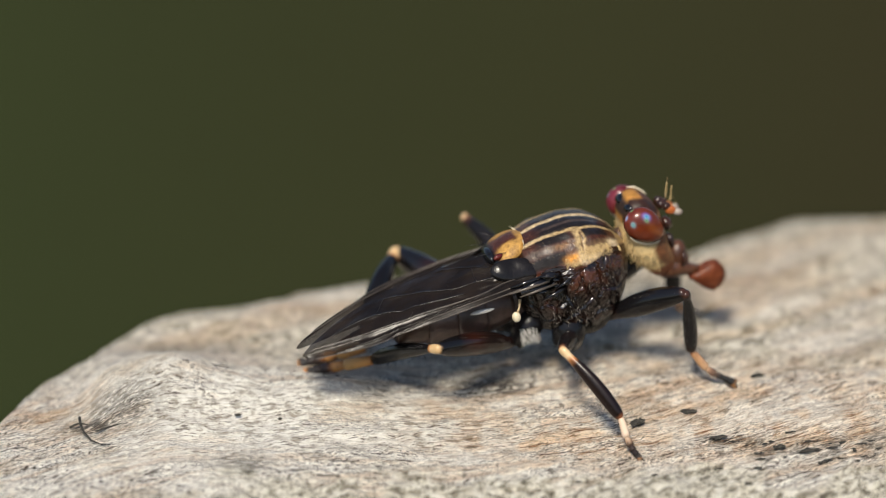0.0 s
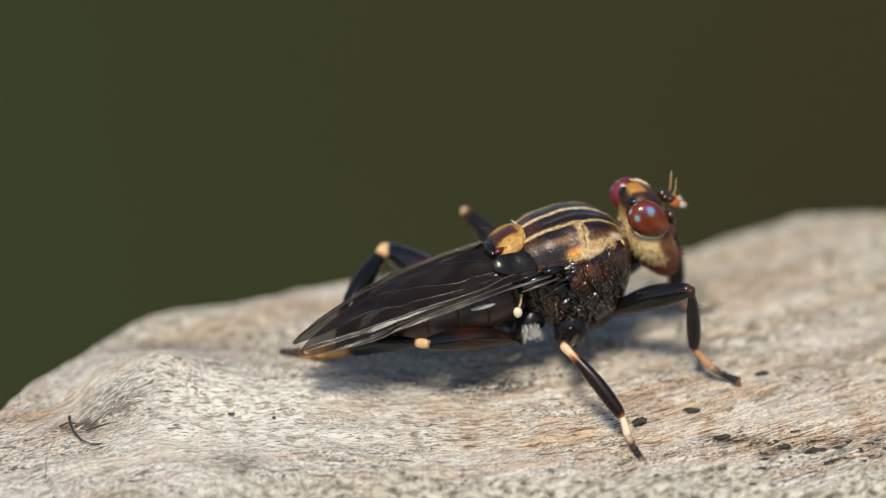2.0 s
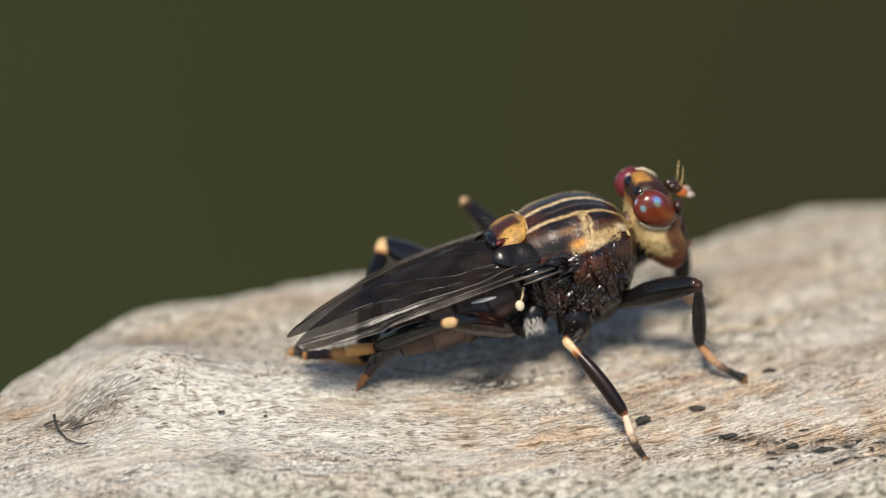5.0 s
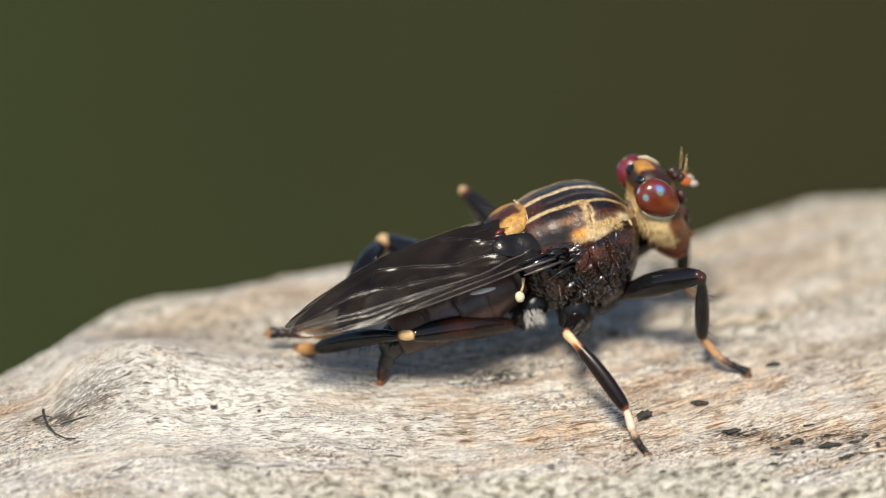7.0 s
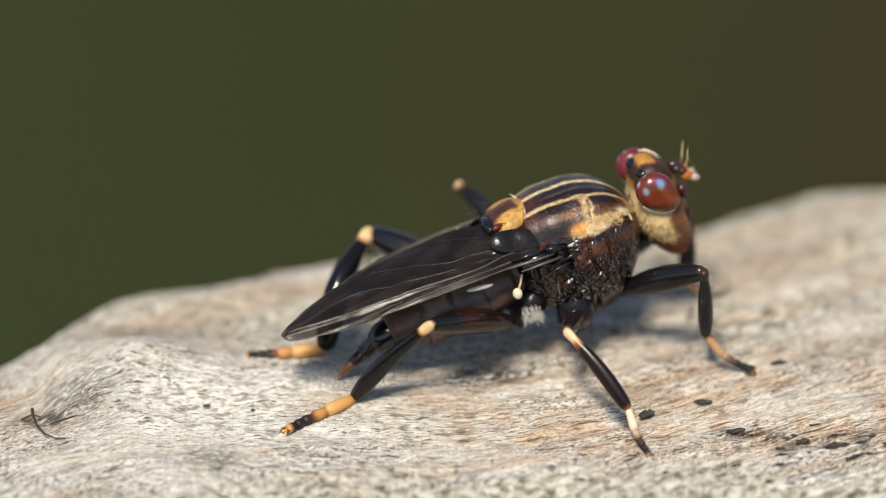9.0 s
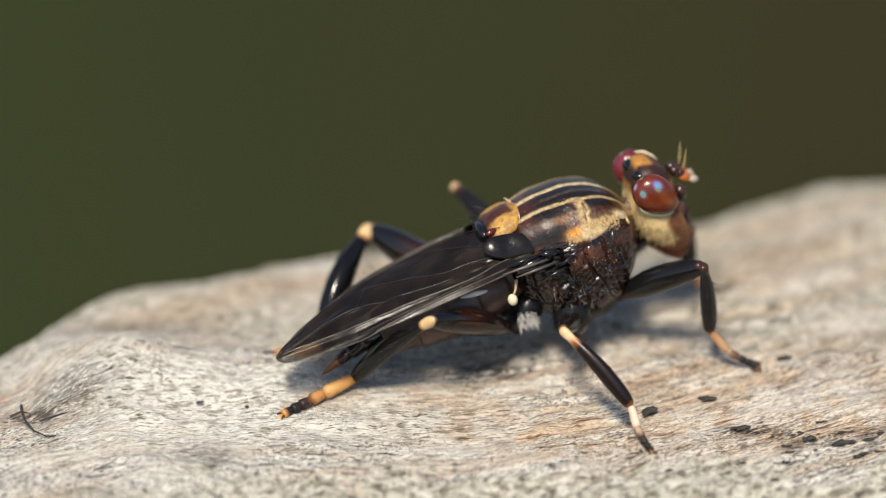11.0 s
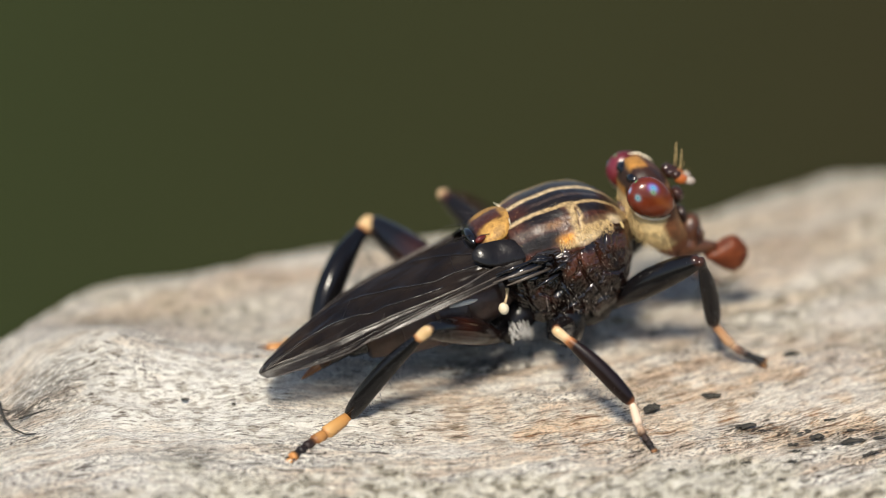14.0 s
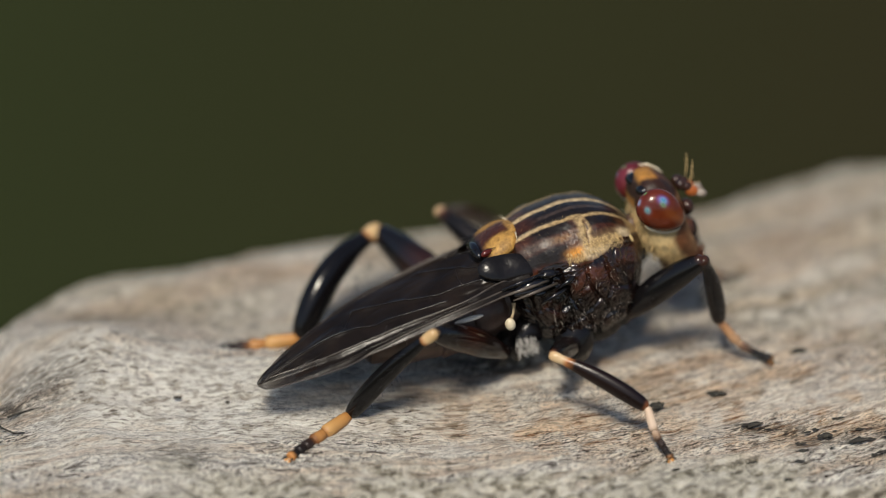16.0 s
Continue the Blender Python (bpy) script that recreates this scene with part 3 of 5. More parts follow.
def build_thorax():
    n, m = 288, 210
    stations = np.linspace(-1.30, 1.66, m)
    p = 2 * math.pi * np.arange(n) / n
    A, P = np.meshgrid(stations, p, indexing="ij")
    cy, cz = np.cos(P), np.sin(P)
    q = np.abs((np.degrees(P) - 90 + 180) % 360 - 180)
    w, top, bot = (np.mean([np.interp(A + d, THORAX[:, 0], THORAX[:, k]) for d in (-0.12, -0.06, 0, 0.06, 0.12)], 0) for k in (1, 2, 3))
    shrink = np.sqrt(np.clip((A + 1.32) / 0.2, 0, 1)) * np.sqrt(np.clip((1.68 - A) / 0.25, 0, 1))
    w = w * np.minimum(1, 0.35 + 0.65 * shrink)
    mid = 0.25 * top + 0.3 * bot
    low = smooth(62, 74, q) * smooth(165, 145, q)
    # each plate swells between furrows
    d = np.sort(np.sqrt(((A[..., None] - PLATES[:, 0]) / 0.30) ** 2 + ((q[..., None] - PLATES[:, 1]) / 15.0) ** 2), -1)
    plate = np.clip((d[..., 1] - d[..., 0]) / 0.35, 0, 1)
    lump = low * (0.05 * smooth(0, 1, plate) - 0.03 + 0.10 * (layered(A * 5 + 40, q * 0.07 + np.where(cy > 0, 50, 0), 81, 4) - 0.5))
    groove = -0.012 * np.exp(-((A - 0.74 + 0.0044 * q) / 0.03) ** 2) * smooth(22, 32, q) * smooth(75, 60, q) - 0.05 * np.exp(-((A + 0.92) / 0.05) ** 2)
    bulge = 0.05 * np.exp(-((A + 0.3) / 0.35) ** 2 - ((q - 42) / 14) ** 2) + 0.04 * np.exp(-((A - 0.9) / 0.3) ** 2 - ((q - 38) / 12) ** 2)
    bulge = bulge - 0.008 * np.exp(-((q - 22) / 2.5) ** 2) - 0.006 * np.exp(-(q / 2.0) ** 2)
    k = 1 + lump + groove + bulge + 0.006 * (layered(A * 9, q * 0.3, 91, 3) - 0.5)
    y = k * w * np.sign(cy) * np.abs(cy) ** 0.85
    z = mid + k * np.where(cz > 0, top - mid, mid - bot) * np.sign(cz) * np.abs(cz) ** 0.85
    rings = np.stack([A, y, z], -1)
    ob = part("thorax", rings_geo(rings.tolist()), M_THORAX, fly, "golden-dusted thorax with black and brown stripes")
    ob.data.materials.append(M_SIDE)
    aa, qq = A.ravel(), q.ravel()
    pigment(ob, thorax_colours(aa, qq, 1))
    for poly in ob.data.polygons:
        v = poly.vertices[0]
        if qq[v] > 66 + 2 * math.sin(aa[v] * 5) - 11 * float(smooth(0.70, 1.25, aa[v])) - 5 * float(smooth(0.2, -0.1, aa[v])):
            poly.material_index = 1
    return rings, stations


rings, stations = build_thorax()


def skin_point(a, q, right=True):
    """A point and outward way on the thorax at the angle q from its ridge."""
    i = int(np.argmin(np.abs(stations - a)))
    j = int(round(((90 + q) if right else (90 - q)) / 360 * rings.shape[1])) % rings.shape[1]
    p = Vector(rings[i][j])
    return p, Vector((0.15, p.y, p.z - 0.1)).normalized()


rng = random.Random(4)


def fur(count, a_lo, a_hi, q_lo, q_hi, length, lean, r=0.010, spread=0.4):
    geos = []
    for _ in range(count):
        p, d = skin_point(rng.uniform(a_lo, a_hi), rng.uniform(q_lo, q_hi), rng.random() < 0.75)
        w = d + Vector(lean) + Vector((rng.uniform(-spread, spread), rng.uniform(-spread, spread), rng.uniform(-spread, spread)))
        geos.append(hair(p - d * 0.02, w, length * rng.uniform(0.6, 1.2), r))
    return join(*geos)


thorax = bpy.data.objects["thorax"]
for sgn in (-1, 1):
    part("shoulder", ball((1.36, sgn * 0.64, 0.44), (0.09, 0.09, 0.15), 20, 14), M_STRAW, fly, "cream shoulder knob")
part("golden_hair", join(fur(360, 0.35, 1.20, 48, 62, 0.10, (0.1, 0, -0.9), 0.006), fur(160, 0.0, 0.35, 55, 64, 0.08, (-0.3, 0, -0.9), 0.006)), M_HAIR, thorax, "short golden side hair")
part("back_pile", join(fur(420, -0.85, 1.4, 19, 27, 0.05, (-1.4, 0, 0.1), 0.005), fur(220, -0.8, 1.4, -3, 3, 0.05, (-1.4, 0, 0.1), 0.005), fur(260, -0.8, 1.4, 3, 50, 0.05, (-1.4, 0, 0.1), 0.004)), M_HAIR, thorax, "short golden pile along the stripes")
part("flank_hair", join(fur(110, -0.6, 1.0, 74, 120, 0.16, (-0.3, 0, 0.2), 0.003, 0.7)), M_SILVER, thorax, "sparse pale flank hair")

# hind rim of the back: scutellum with a glossy black tip
scut_rings = []
for i in range(61):
    th = math.pi * min(max(i / 60, 0.004), 0.996)
    a, r = -1.12 + 0.52 * math.cos(th), math.sin(th) ** 0.75
    c0 = 1.13 + 0.12 * math.cos(th)
    scut_rings.append([(a, 0.62 * r * math.cos(p), c0 + 0.30 * r * (1.0 if math.sin(p) > 0 else 0.7) * math.sin(p)) for p in (2 * math.pi * j / 56 for j in range(56))])
scut = part("scutellum", rings_geo(scut_rings), M_SCUT, fly, "amber-yellow scutellum with a glossy black tip")
sv = np.array([p for r in scut_rings for p in r])
sn = 0.10 * (layered(sv[:, 0] * 7 + 5, sv[:, 1] * 7 + 9, 97, 3) - 0.5)
sc = np.tile(np.array((0.42, 0.24, 0.06)), (len(sv), 1))
dk = np.clip(smooth(0.27, 0.18, np.abs(sv[:, 1] + 0.03) + sn) * smooth(-0.74, -0.86, sv[:, 0] + sn) + 0.9 * smooth(-1.28, -1.40, sv[:, 0] + sn) + smooth(1.06, 0.98, sv[:, 2] + sn), 0, 1)[:, None]
sc = sc * (1 - dk) + np.array((0.060, 0.018, 0.008)) * dk
dk = smooth(-1.36, -1.46, sv[:, 0] + 0.5 * sn)[:, None]
sc = sc * (1 - dk) + np.array((0.006, 0.005, 0.006)) * dk
pigment(scut, sc)
part("scutellar_tip", ball((-1.53, -0.10, 1.17), (0.13, 0.36, 0.17), 28, 18), M_GLOSS, scut, "glossy black scutellum tip")
part("scutellar_bristle", join(*[hair((-1.5, b, 1.30), (-1, b * 0.6, 0.35), 0.5, 0.010) for b in (-0.28, 0.28)],
                               *[hair((-1.2, b, 1.3), (-0.8, b, 0.5), 0.4, 0.010) for b in (-0.5, 0.5)]), M_BRISTLE, scut)
part("notch", ball((-1.38, -0.46, 1.24), (0.14, 0.07, 0.08), 16, 12, Euler((0.3, 0, 0.3)).to_matrix()), M_NOTCH, scut, "dark red dimple with a pale rim")
part("crossing_ridge", join(*[hair((-0.72 + 0.10 * abs(b), b, 1.38 - 0.25 * b * b), (-0.2, 0.9 * math.copysign(1, b), 0.1), 0.30, 0.020, (0, 0, -0.1)) for b in (-0.30, 0.30)]), M_CREAM, thorax, "cream ridge before the scutellum")

# squamae and halteres
for sgn in (-1, 1):
    squama_v, squama_f = ball((0, 0, 0), (0.74, 0.27, 0.07), 40, 26)
    squama_v = [(x, y * (1 - 0.3 * x), z - 0.12 * x * x - 0.25 * y * y + 0.02 * math.sin(9 * x + 4 * y)) for x, y, z in squama_v]
    turn = Euler((-sgn * 0.90, 0.30, 0)).to_matrix()
    squama_v = [turn @ Vector((x, y, z)) + Vector((-1.00, sgn * 0.86, 0.95 if sgn < 0 else 0.70)) for x, y, z in squama_v]
    part("squama", (squama_v, squama_f), M_SLATE, fly, "glossy slate-black lobe at the wing base")
    part("calypter", ball((-2.22, sgn * 1.16, 0.40), (0.30, 0.05, 0.055), 18, 12, Euler((0, 0.12, 0)).to_matrix()), M_WHITE, fly, "whitish membrane lobe under the wing")
    halter = part("haltere", tube([(-1.24, sgn * 0.92, 0.24), (-1.31, sgn * 0.98, 0.08), (-1.38, sgn * 1.0, -0.02)], [0.045, 0.022, 0.03], 8), M_PALE, fly, "pale club-shaped haltere")
    part("knob", ball((-1.44, sgn * 1.0, -0.13), (0.105, 0.09, 0.13), 20, 14), M_CREAM, halter, "cream knob")

# ---- abdomen, hinged behind the thorax ----
abdomen = part("abdomen", tube([(0.25, 0, 0), (0.05, 0, 0.0), (-0.3, 0, 0.02)], [0.5, 0.55, 0.55], 24), M_ABDOMEN, fly, "dull brown ringed abdomen")
SEG = (0.52, 0.68, 0.70, 0.60, 0.42)
for i in range(4):
    a0, c0 = -0.15 - 0.70 * i, 0.04 * i
    r0, r1 = SEG[i], SEG[i + 1]
    pts, rad = [], []
    for s in (0, 0.06, 0.2, 0.5, 0.8, 0.95, 1.0):
        pts.append((a0 - 0.78 * s, 0, c0 + 0.04 * s))
        rad.append((r0 + (r1 - r0) * s) * (1.0 + 0.07 * s) * (0.90 if s in (0, 1.0) else 1.0))
    part("segment", tube(pts, rad, 36, 1.12), M_ABDOMEN if i < 3 else M_BROWN, abdomen, "brown-grey abdomen ring")
ovi = part("ovipositor", tube([(0.2, 0, 0), (0.1, 0, 0), (0.0, 0, 0.0), (-0.2, 0, 0.02), (-0.38, 0, 0.0), (-0.44, 0, 0.0), (-0.46, 0, 0), (-0.72, 0, -0.01), (-0.80, 0, -0.02)],
                              [0.20, 0.30, 0.33, 0.31, 0.25, 0.21, 0.17, 0.165, 0.12], 28, 1.1), M_GLOSS, abdomen, "glossy black ovipositor base")
part("ovipositor_ring", tube([(-0.76, 0, -0.02), (-0.79, 0, -0.02), (-1.02, 0, -0.04), (-1.06, 0, -0.04)], [0.12, 0.135, 0.115, 0.09], 24, 1.1), M_OVI, ovi, "dark red-brown ovipositor ring")
part("ovipositor_tip", tube([(-1.03, 0, -0.04), (-1.06, 0, -0.04), (-1.26, 0, -0.07), (-1.42, 0, -0.10), (-1.52, 0, -0.12)], [0.08, 0.095, 0.075, 0.04, 0.008], 20, 1.1), M_OVITIP, ovi, "amber-brown ovipositor tip")
part("ovipositor_hair", join(*[hair((-0.1 - 0.13 * k, 0.28 * math.cos(k * 2.3) * (1 - 0.06 * k), 0.28 * math.sin(k * 2.3) * (1 - 0.06 * k)), (-0.7, math.cos(k * 2.3), math.sin(k * 2.3)), 0.12, 0.005) for k in range(9)]), M_BRISTLE, ovi)

# ---- head on its neck ----
NECK = Vector((1.6, 0, 0.55))
head = part("head", tube([(-0.3, 0, -0.2), (0.25, 0, -0.1)], [0.18, 0.24], 16), M_BROWN, fly, "large-eyed head with golden forehead and cream cheeks")
# height, middle, half depth and half width of the head capsule
HEAD = np.array([(-0.92, 2.42, 0.10, 0.12), (-0.75, 2.42, 0.30, 0.32), (-0.5, 2.37, 0.40, 0.48), (-0.2, 2.24, 0.48, 0.66), (0.1, 2.16, 0.52, 0.72),
                 (0.4, 2.16, 0.53, 0.70), (0.8, 2.18, 0.49, 0.66), (1.05, 2.15, 0.42, 0.58), (1.25, 2.14, 0.29, 0.48), (1.36, 2.13, 0.16, 0.33), (1.40, 2.13, 0.05, 0.15)])


def head_rings():
    levels = np.linspace(-0.92, 1.40, 90)
    p = 2 * math.pi * np.arange(96) / 96
    C, P = np.meshgrid(levels, p, indexing="ij")
    mid, deep, wide = (np.mean([np.interp(C + d, HEAD[:, 0], HEAD[:, k]) for d in (-0.06, -0.03, 0, 0.03, 0.06)], 0) for k in (1, 2, 3))
    x = mid + deep * np.sign(np.cos(P)) * np.abs(np.cos(P)) ** 0.8
    y = wide * np.sign(np.sin(P)) * np.abs(np.sin(P)) ** 0.8
    # a hollow face between two cheeks, a furrow along the forehead
    fore = smooth(0.05, 0.40, x - mid)
    x = x - 0.10 * fore * np.exp(-(y / 0.22) ** 2) * smooth(0.75, 0.5, C) * smooth(-0.45, -0.1, C)
    x = x + 0.010 * (layered(C * 9 + 4, y * 9 + 30, 61, 3) - 0.5)
    return np.stack([x, y, C], -1), mid


hr, head_mid = head_rings()
skull = part("capsule", rings_geo((hr - np.array(NECK)).tolist()), M_HEAD, head, "head capsule, golden above and cream below, dark face")
hv, hm = hr.reshape(-1, 3), head_mid.ravel()
fwd = hv[:, 0] - hm
hn = 0.12 * (layered(hv[:, 2] * 8 + 40, hv[:, 0] * 8 + hv[:, 1] * 5 + 60, 77, 3) - 0.5)
hc = np.tile(np.array((0.56, 0.42, 0.21)), (len(hv), 1))


def tint(mask, colour):
    hc[:] = hc * (1 - mask[:, None]) + np.array(colour) * mask[:, None]


crown = smooth(0.78, 0.95, hv[:, 2])
tint(crown, (0.38, 0.18, 0.04))
tint(crown * smooth(0.13, 0.24, fwd + hn), (0.070, 0.022, 0.010))
tint(crown * smooth(0.24, 0.36, np.abs(hv[:, 1] - 0.05) + hn), (0.030, 0.012, 0.008))
tint(crown * smooth(0.05, 0.0, np.abs(hv[:, 1] - 0.42)) * smooth(0.32, 0.2, fwd), (0.75, 0.62, 0.42))
tint(smooth(-0.12, -0.24, fwd) * smooth(0.95, 1.1, hv[:, 2]) * smooth(0.45, 0.35, np.abs(hv[:, 1])), (0.03, 0.015, 0.010))
face_ = smooth(0.10, 0.26, fwd + hn + 0.14 * smooth(0.4, 0.0, hv[:, 2])) * smooth(0.95, 0.75, hv[:, 2])
tint(face_, (0.13, 0.050, 0.020))
tint(face_ * smooth(0.22, 0.12, np.abs(hv[:, 1]) + hn), (0.045, 0.016, 0.010))
tint(face_ * blob(hv[:, 1], hv[:, 2], -0.42, -0.05, 0.14, 0.35) * 0.8, (0.34, 0.18, 0.07))
tint(smooth(-0.42, -0.56, hv[:, 2] + hn), (0.20, 0.062, 0.020))
pigment(skull, hc)
EYE_R = (0.40, 0.31, 0.54)
EYE_TURN = Euler((0, radians(-38), 0)).to_matrix()
# facet reflections painted into the eye colour: place on the eye, size, colour
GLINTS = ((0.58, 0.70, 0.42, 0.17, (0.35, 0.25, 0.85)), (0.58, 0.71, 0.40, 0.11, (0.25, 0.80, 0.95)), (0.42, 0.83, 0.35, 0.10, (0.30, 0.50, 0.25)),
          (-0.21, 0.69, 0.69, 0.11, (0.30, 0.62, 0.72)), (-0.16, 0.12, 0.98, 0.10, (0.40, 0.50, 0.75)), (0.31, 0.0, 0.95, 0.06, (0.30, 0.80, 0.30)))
for sgn in (-1, 1):
    eye_c = Vector((2.11, sgn * 0.68, 0.79)) - NECK
    egg_v, egg_f = ball((0, 0, 0), EYE_R, 64, 44)
    ev = np.array(egg_v) / np.array(EYE_R)
    ev[:, 1] *= sgn
    egg_v = [EYE_TURN @ Vector((x * (1 + 0.28 * z) + 0.03, y, z)) + eye_c for x, y, z in egg_v]
    eye = part("eye", (egg_v, egg_f), M_EYE, head, "glossy red-brown iridescent compound eye with painted glints")
    ec = np.ones((len(ev), 4), np.float32)
    ec[:, :3] = (0.105, 0.019, 0.006)
    top = smooth(0.2, 0.95, ev[:, 2])[:, None] * (0.15 if sgn < 0 else 0.7)
    ec[:, :3] = ec[:, :3] * (1 - top) + np.array((0.13, 0.018, 0.040)) * top
    band = (0.6 * np.exp(-((ev[:, 0] - 0.25) / 0.22) ** 2) * smooth(0.4, -0.2, ev[:, 2]))[:, None]
    ec[:, :3] = ec[:, :3] * (1 - band) + np.array((0.20, 0.062, 0.016)) * band
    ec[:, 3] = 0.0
    # lay each painted glint into the pigment, metallic there
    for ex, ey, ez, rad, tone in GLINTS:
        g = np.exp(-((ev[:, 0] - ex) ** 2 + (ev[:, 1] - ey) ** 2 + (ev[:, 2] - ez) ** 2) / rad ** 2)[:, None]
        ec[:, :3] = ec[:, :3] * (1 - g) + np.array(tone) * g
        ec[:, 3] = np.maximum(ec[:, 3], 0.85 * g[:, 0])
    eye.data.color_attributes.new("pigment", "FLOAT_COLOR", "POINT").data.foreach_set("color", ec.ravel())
    rim_pts = [EYE_TURN @ Vector((1.03 * EYE_R[0] * math.cos(p) * (1 + 0.15 * math.sin(p)) + 0.03, sgn * 0.05, 1.03 * EYE_R[2] * math.sin(p))) + eye_c for p in (math.pi * (0.92 + 0.50 * k / 40) for k in range(41))]
    part("orbit", tube(rim_pts, [0.036 * math.sin(math.pi * (k + 1) / 42) ** 0.6 for k in range(41)], 10), M_CREAM, head, "pale rim round the eye")
    ant = part("antenna", join(ball(Vector((2.76, sgn * 0.12, 0.90)) - NECK, (0.12, 0.10, 0.11), 18, 12), ball(Vector((2.86, sgn * 0.13, 0.82)) - NECK, (0.11, 0.09, 0.10), 18, 12)),
               M_OVI, head, "short dark brown antenna")
    flag = part("flagellum", ball(Vector((2.94, sgn * 0.14, 0.69)) - NECK, (0.15, 0.08, 0.11), 20, 14, Euler((0, 0.55, 0)).to_matrix()), M_FLAG, ant, "orange antenna joint")
    part("flagellum_tip", ball(Vector((3.09, sgn * 0.15, 0.59)) - NECK, (0.13, 0.075, 0.085), 20, 14, Euler((0, 0.5, 0)).to_matrix()), M_GREYTIP, flag, "grey-downed antenna tip")
    root = Vector((2.93, sgn * 0.15, 0.84)) - NECK
    tip = Vector((3.11, sgn * 0.19, 1.34)) - NECK
    part("arista", join(tube([root, root.lerp(tip, 0.5) + Vector((0.02, 0, 0)), tip], [0.014, 0.008, 0.003], 8),
                        *[hair(root.lerp(tip, k), (0.3 * s2, 0.2, 0.8), 0.07, 0.003) for k in (0.3, 0.5, 0.7) for s2 in (-1, 1)],
                        *[hair(root + Vector((0.05, 0, -0.05)), (1.0, w, 0.5), 0.22, 0.004) for w in (-0.3, 0.2)]), M_HAIR, ant, "feathery pale amber arista")
    part("palp", tube([Vector((2.68, sgn * 0.16, -0.62)) - NECK, Vector((2.80, sgn * 0.18, -0.58)) - NECK, Vector((2.86, sgn * 0.18, -0.50)) - NECK], [0.03, 0.05, 0.03], 10), M_ROSTRUM, head, "small brown palp")
    part("cheek_fold", join(*[tube([Vector((2.06 + 0.10 * k, sgn * (0.62 - 0.03 * k), 0.10 - 0.09 * k)) - NECK, Vector((2.24 + 0.09 * k, sgn * (0.60 - 0.04 * k), 0.00 - 0.09 * k)) - NECK,
                                    Vector((2.38 + 0.06 * k, sgn * (0.52 - 0.05 * k), -0.08 - 0.09 * k)) - NECK], [0.02, 0.05, 0.02], 8) for k in range(4)]), M_STRAW, head, "straw-coloured cheek folds")
part("ocellar_bump", ball(Vector((1.94, 0.20, 1.22)) - NECK, (0.15, 0.22, 0.13), 24, 16), M_GLOSS, head, "glossy black bump behind the forehead")
part("vertex", ball(Vector((1.99, -0.30, 1.20)) - NECK, (0.16, 0.16, 0.10), 22, 14), M_GLOSS, head, "glossy black crown beside the eye")
part("brow_stripe", tube([Vector(k) - NECK for k in ((2.16, 0.42, 1.36), (2.34, 0.42, 1.30), (2.50, 0.40, 1.14), (2.58, 0.36, 1.02))], [0.012, 0.026, 0.026, 0.010], 8), M_CREAM, head, "cream stripe beside the eye")
part("face_boss", ball(Vector((2.78, -0.02, 0.34)) - NECK, (0.14, 0.17, 0.18), 20, 14), M_OVI, head, "dark boss on the face")
part("face_boss", ball(Vector((2.76, -0.02, -0.12)) - NECK, (0.11, 0.17, 0.20), 20, 14), M_OVI, head, "dark boss above the mouth")
beard = []
for _ in range(260):
    c = rng.uniform(-0.5, 0.75)
    sgn = -1 if rng.random() < 0.7 else 1
    a0, la, w = (float(np.interp(c, HEAD[:, 0], HEAD[:, k])) for k in (1, 2, 3))
    p = rng.uniform(math.pi * (0.5 if c < 0.15 else 0.72), math.pi * 0.97)
    root = Vector((a0 + la * math.copysign(abs(math.cos(p)) ** 0.8, math.cos(p)), sgn * w * math.sin(p) ** 0.8, c)) - NECK
    beard.append(hair(root, (math.cos(p) * 0.7 - 0.1, sgn * math.sin(p), -0.9 + rng.uniform(-0.3, 0.3)), rng.uniform(0.06, 0.16), 0.005))
part("cheek_hair", join(*beard), M_HAIR, head, "golden cheek hair")

# sucking mouthparts that slide out of the head
rostrum = part("rostrum", join(tube([(-0.25, 0, 0), (0.1, 0, 0.0), (0.35, 0, -0.02), (0.58, 0, -0.02)], [0.30, 0.25, 0.15, 0.12], 22, 1.1),
                               *[hair((0.1 + 0.05 * k, -0.12 + 0.05 * (k % 6), 0.2), (0.5, rng.uniform(-0.5, 0.5), 1), 0.14, 0.006) for k in range(8)]), M_ROSTRUM, fly, "brown folding rostrum")
part("clypeal_fold", join(ball((-0.04, 0, 0.30), (0.24, 0.26, 0.36), 28, 20), ball((0.16, 0, 0.16), (0.14, 0.20, 0.24), 24, 16)), M_ROSTRUM, rostrum, "dark brown fold above the rostrum")
part("groove", join(*[tube([(0.04, g * 0.24, 0.50), (0.08, g * 0.27, 0.30), (0.10, g * 0.24, 0.08)], [0.02, 0.06, 0.02], 10) for g in (-1, 1)]), M_OVI, rostrum, "black groove beside the fold")
lobes = []
for g in (-1, 1):
    lv, lf = ball((0.22, g * 0.09, 0), (0.46, 0.17, 0.32), 36, 24)
    lobes.append(([(x, y, z * (0.36 + 0.90 * min(max((x + 0.20) / 0.62, 0.0), 1.0)) + 0.010 * math.sin(42 * x)) for x, y, z in lv], lf))
labellum = part("labellum", join(*lobes), M_SPONGE, fly, "rust-red sponge-like mouth pad")

# ---- wings, hinged beside the scutellum ----
HINGE = Vector((-0.75, -1.0, 0.72))
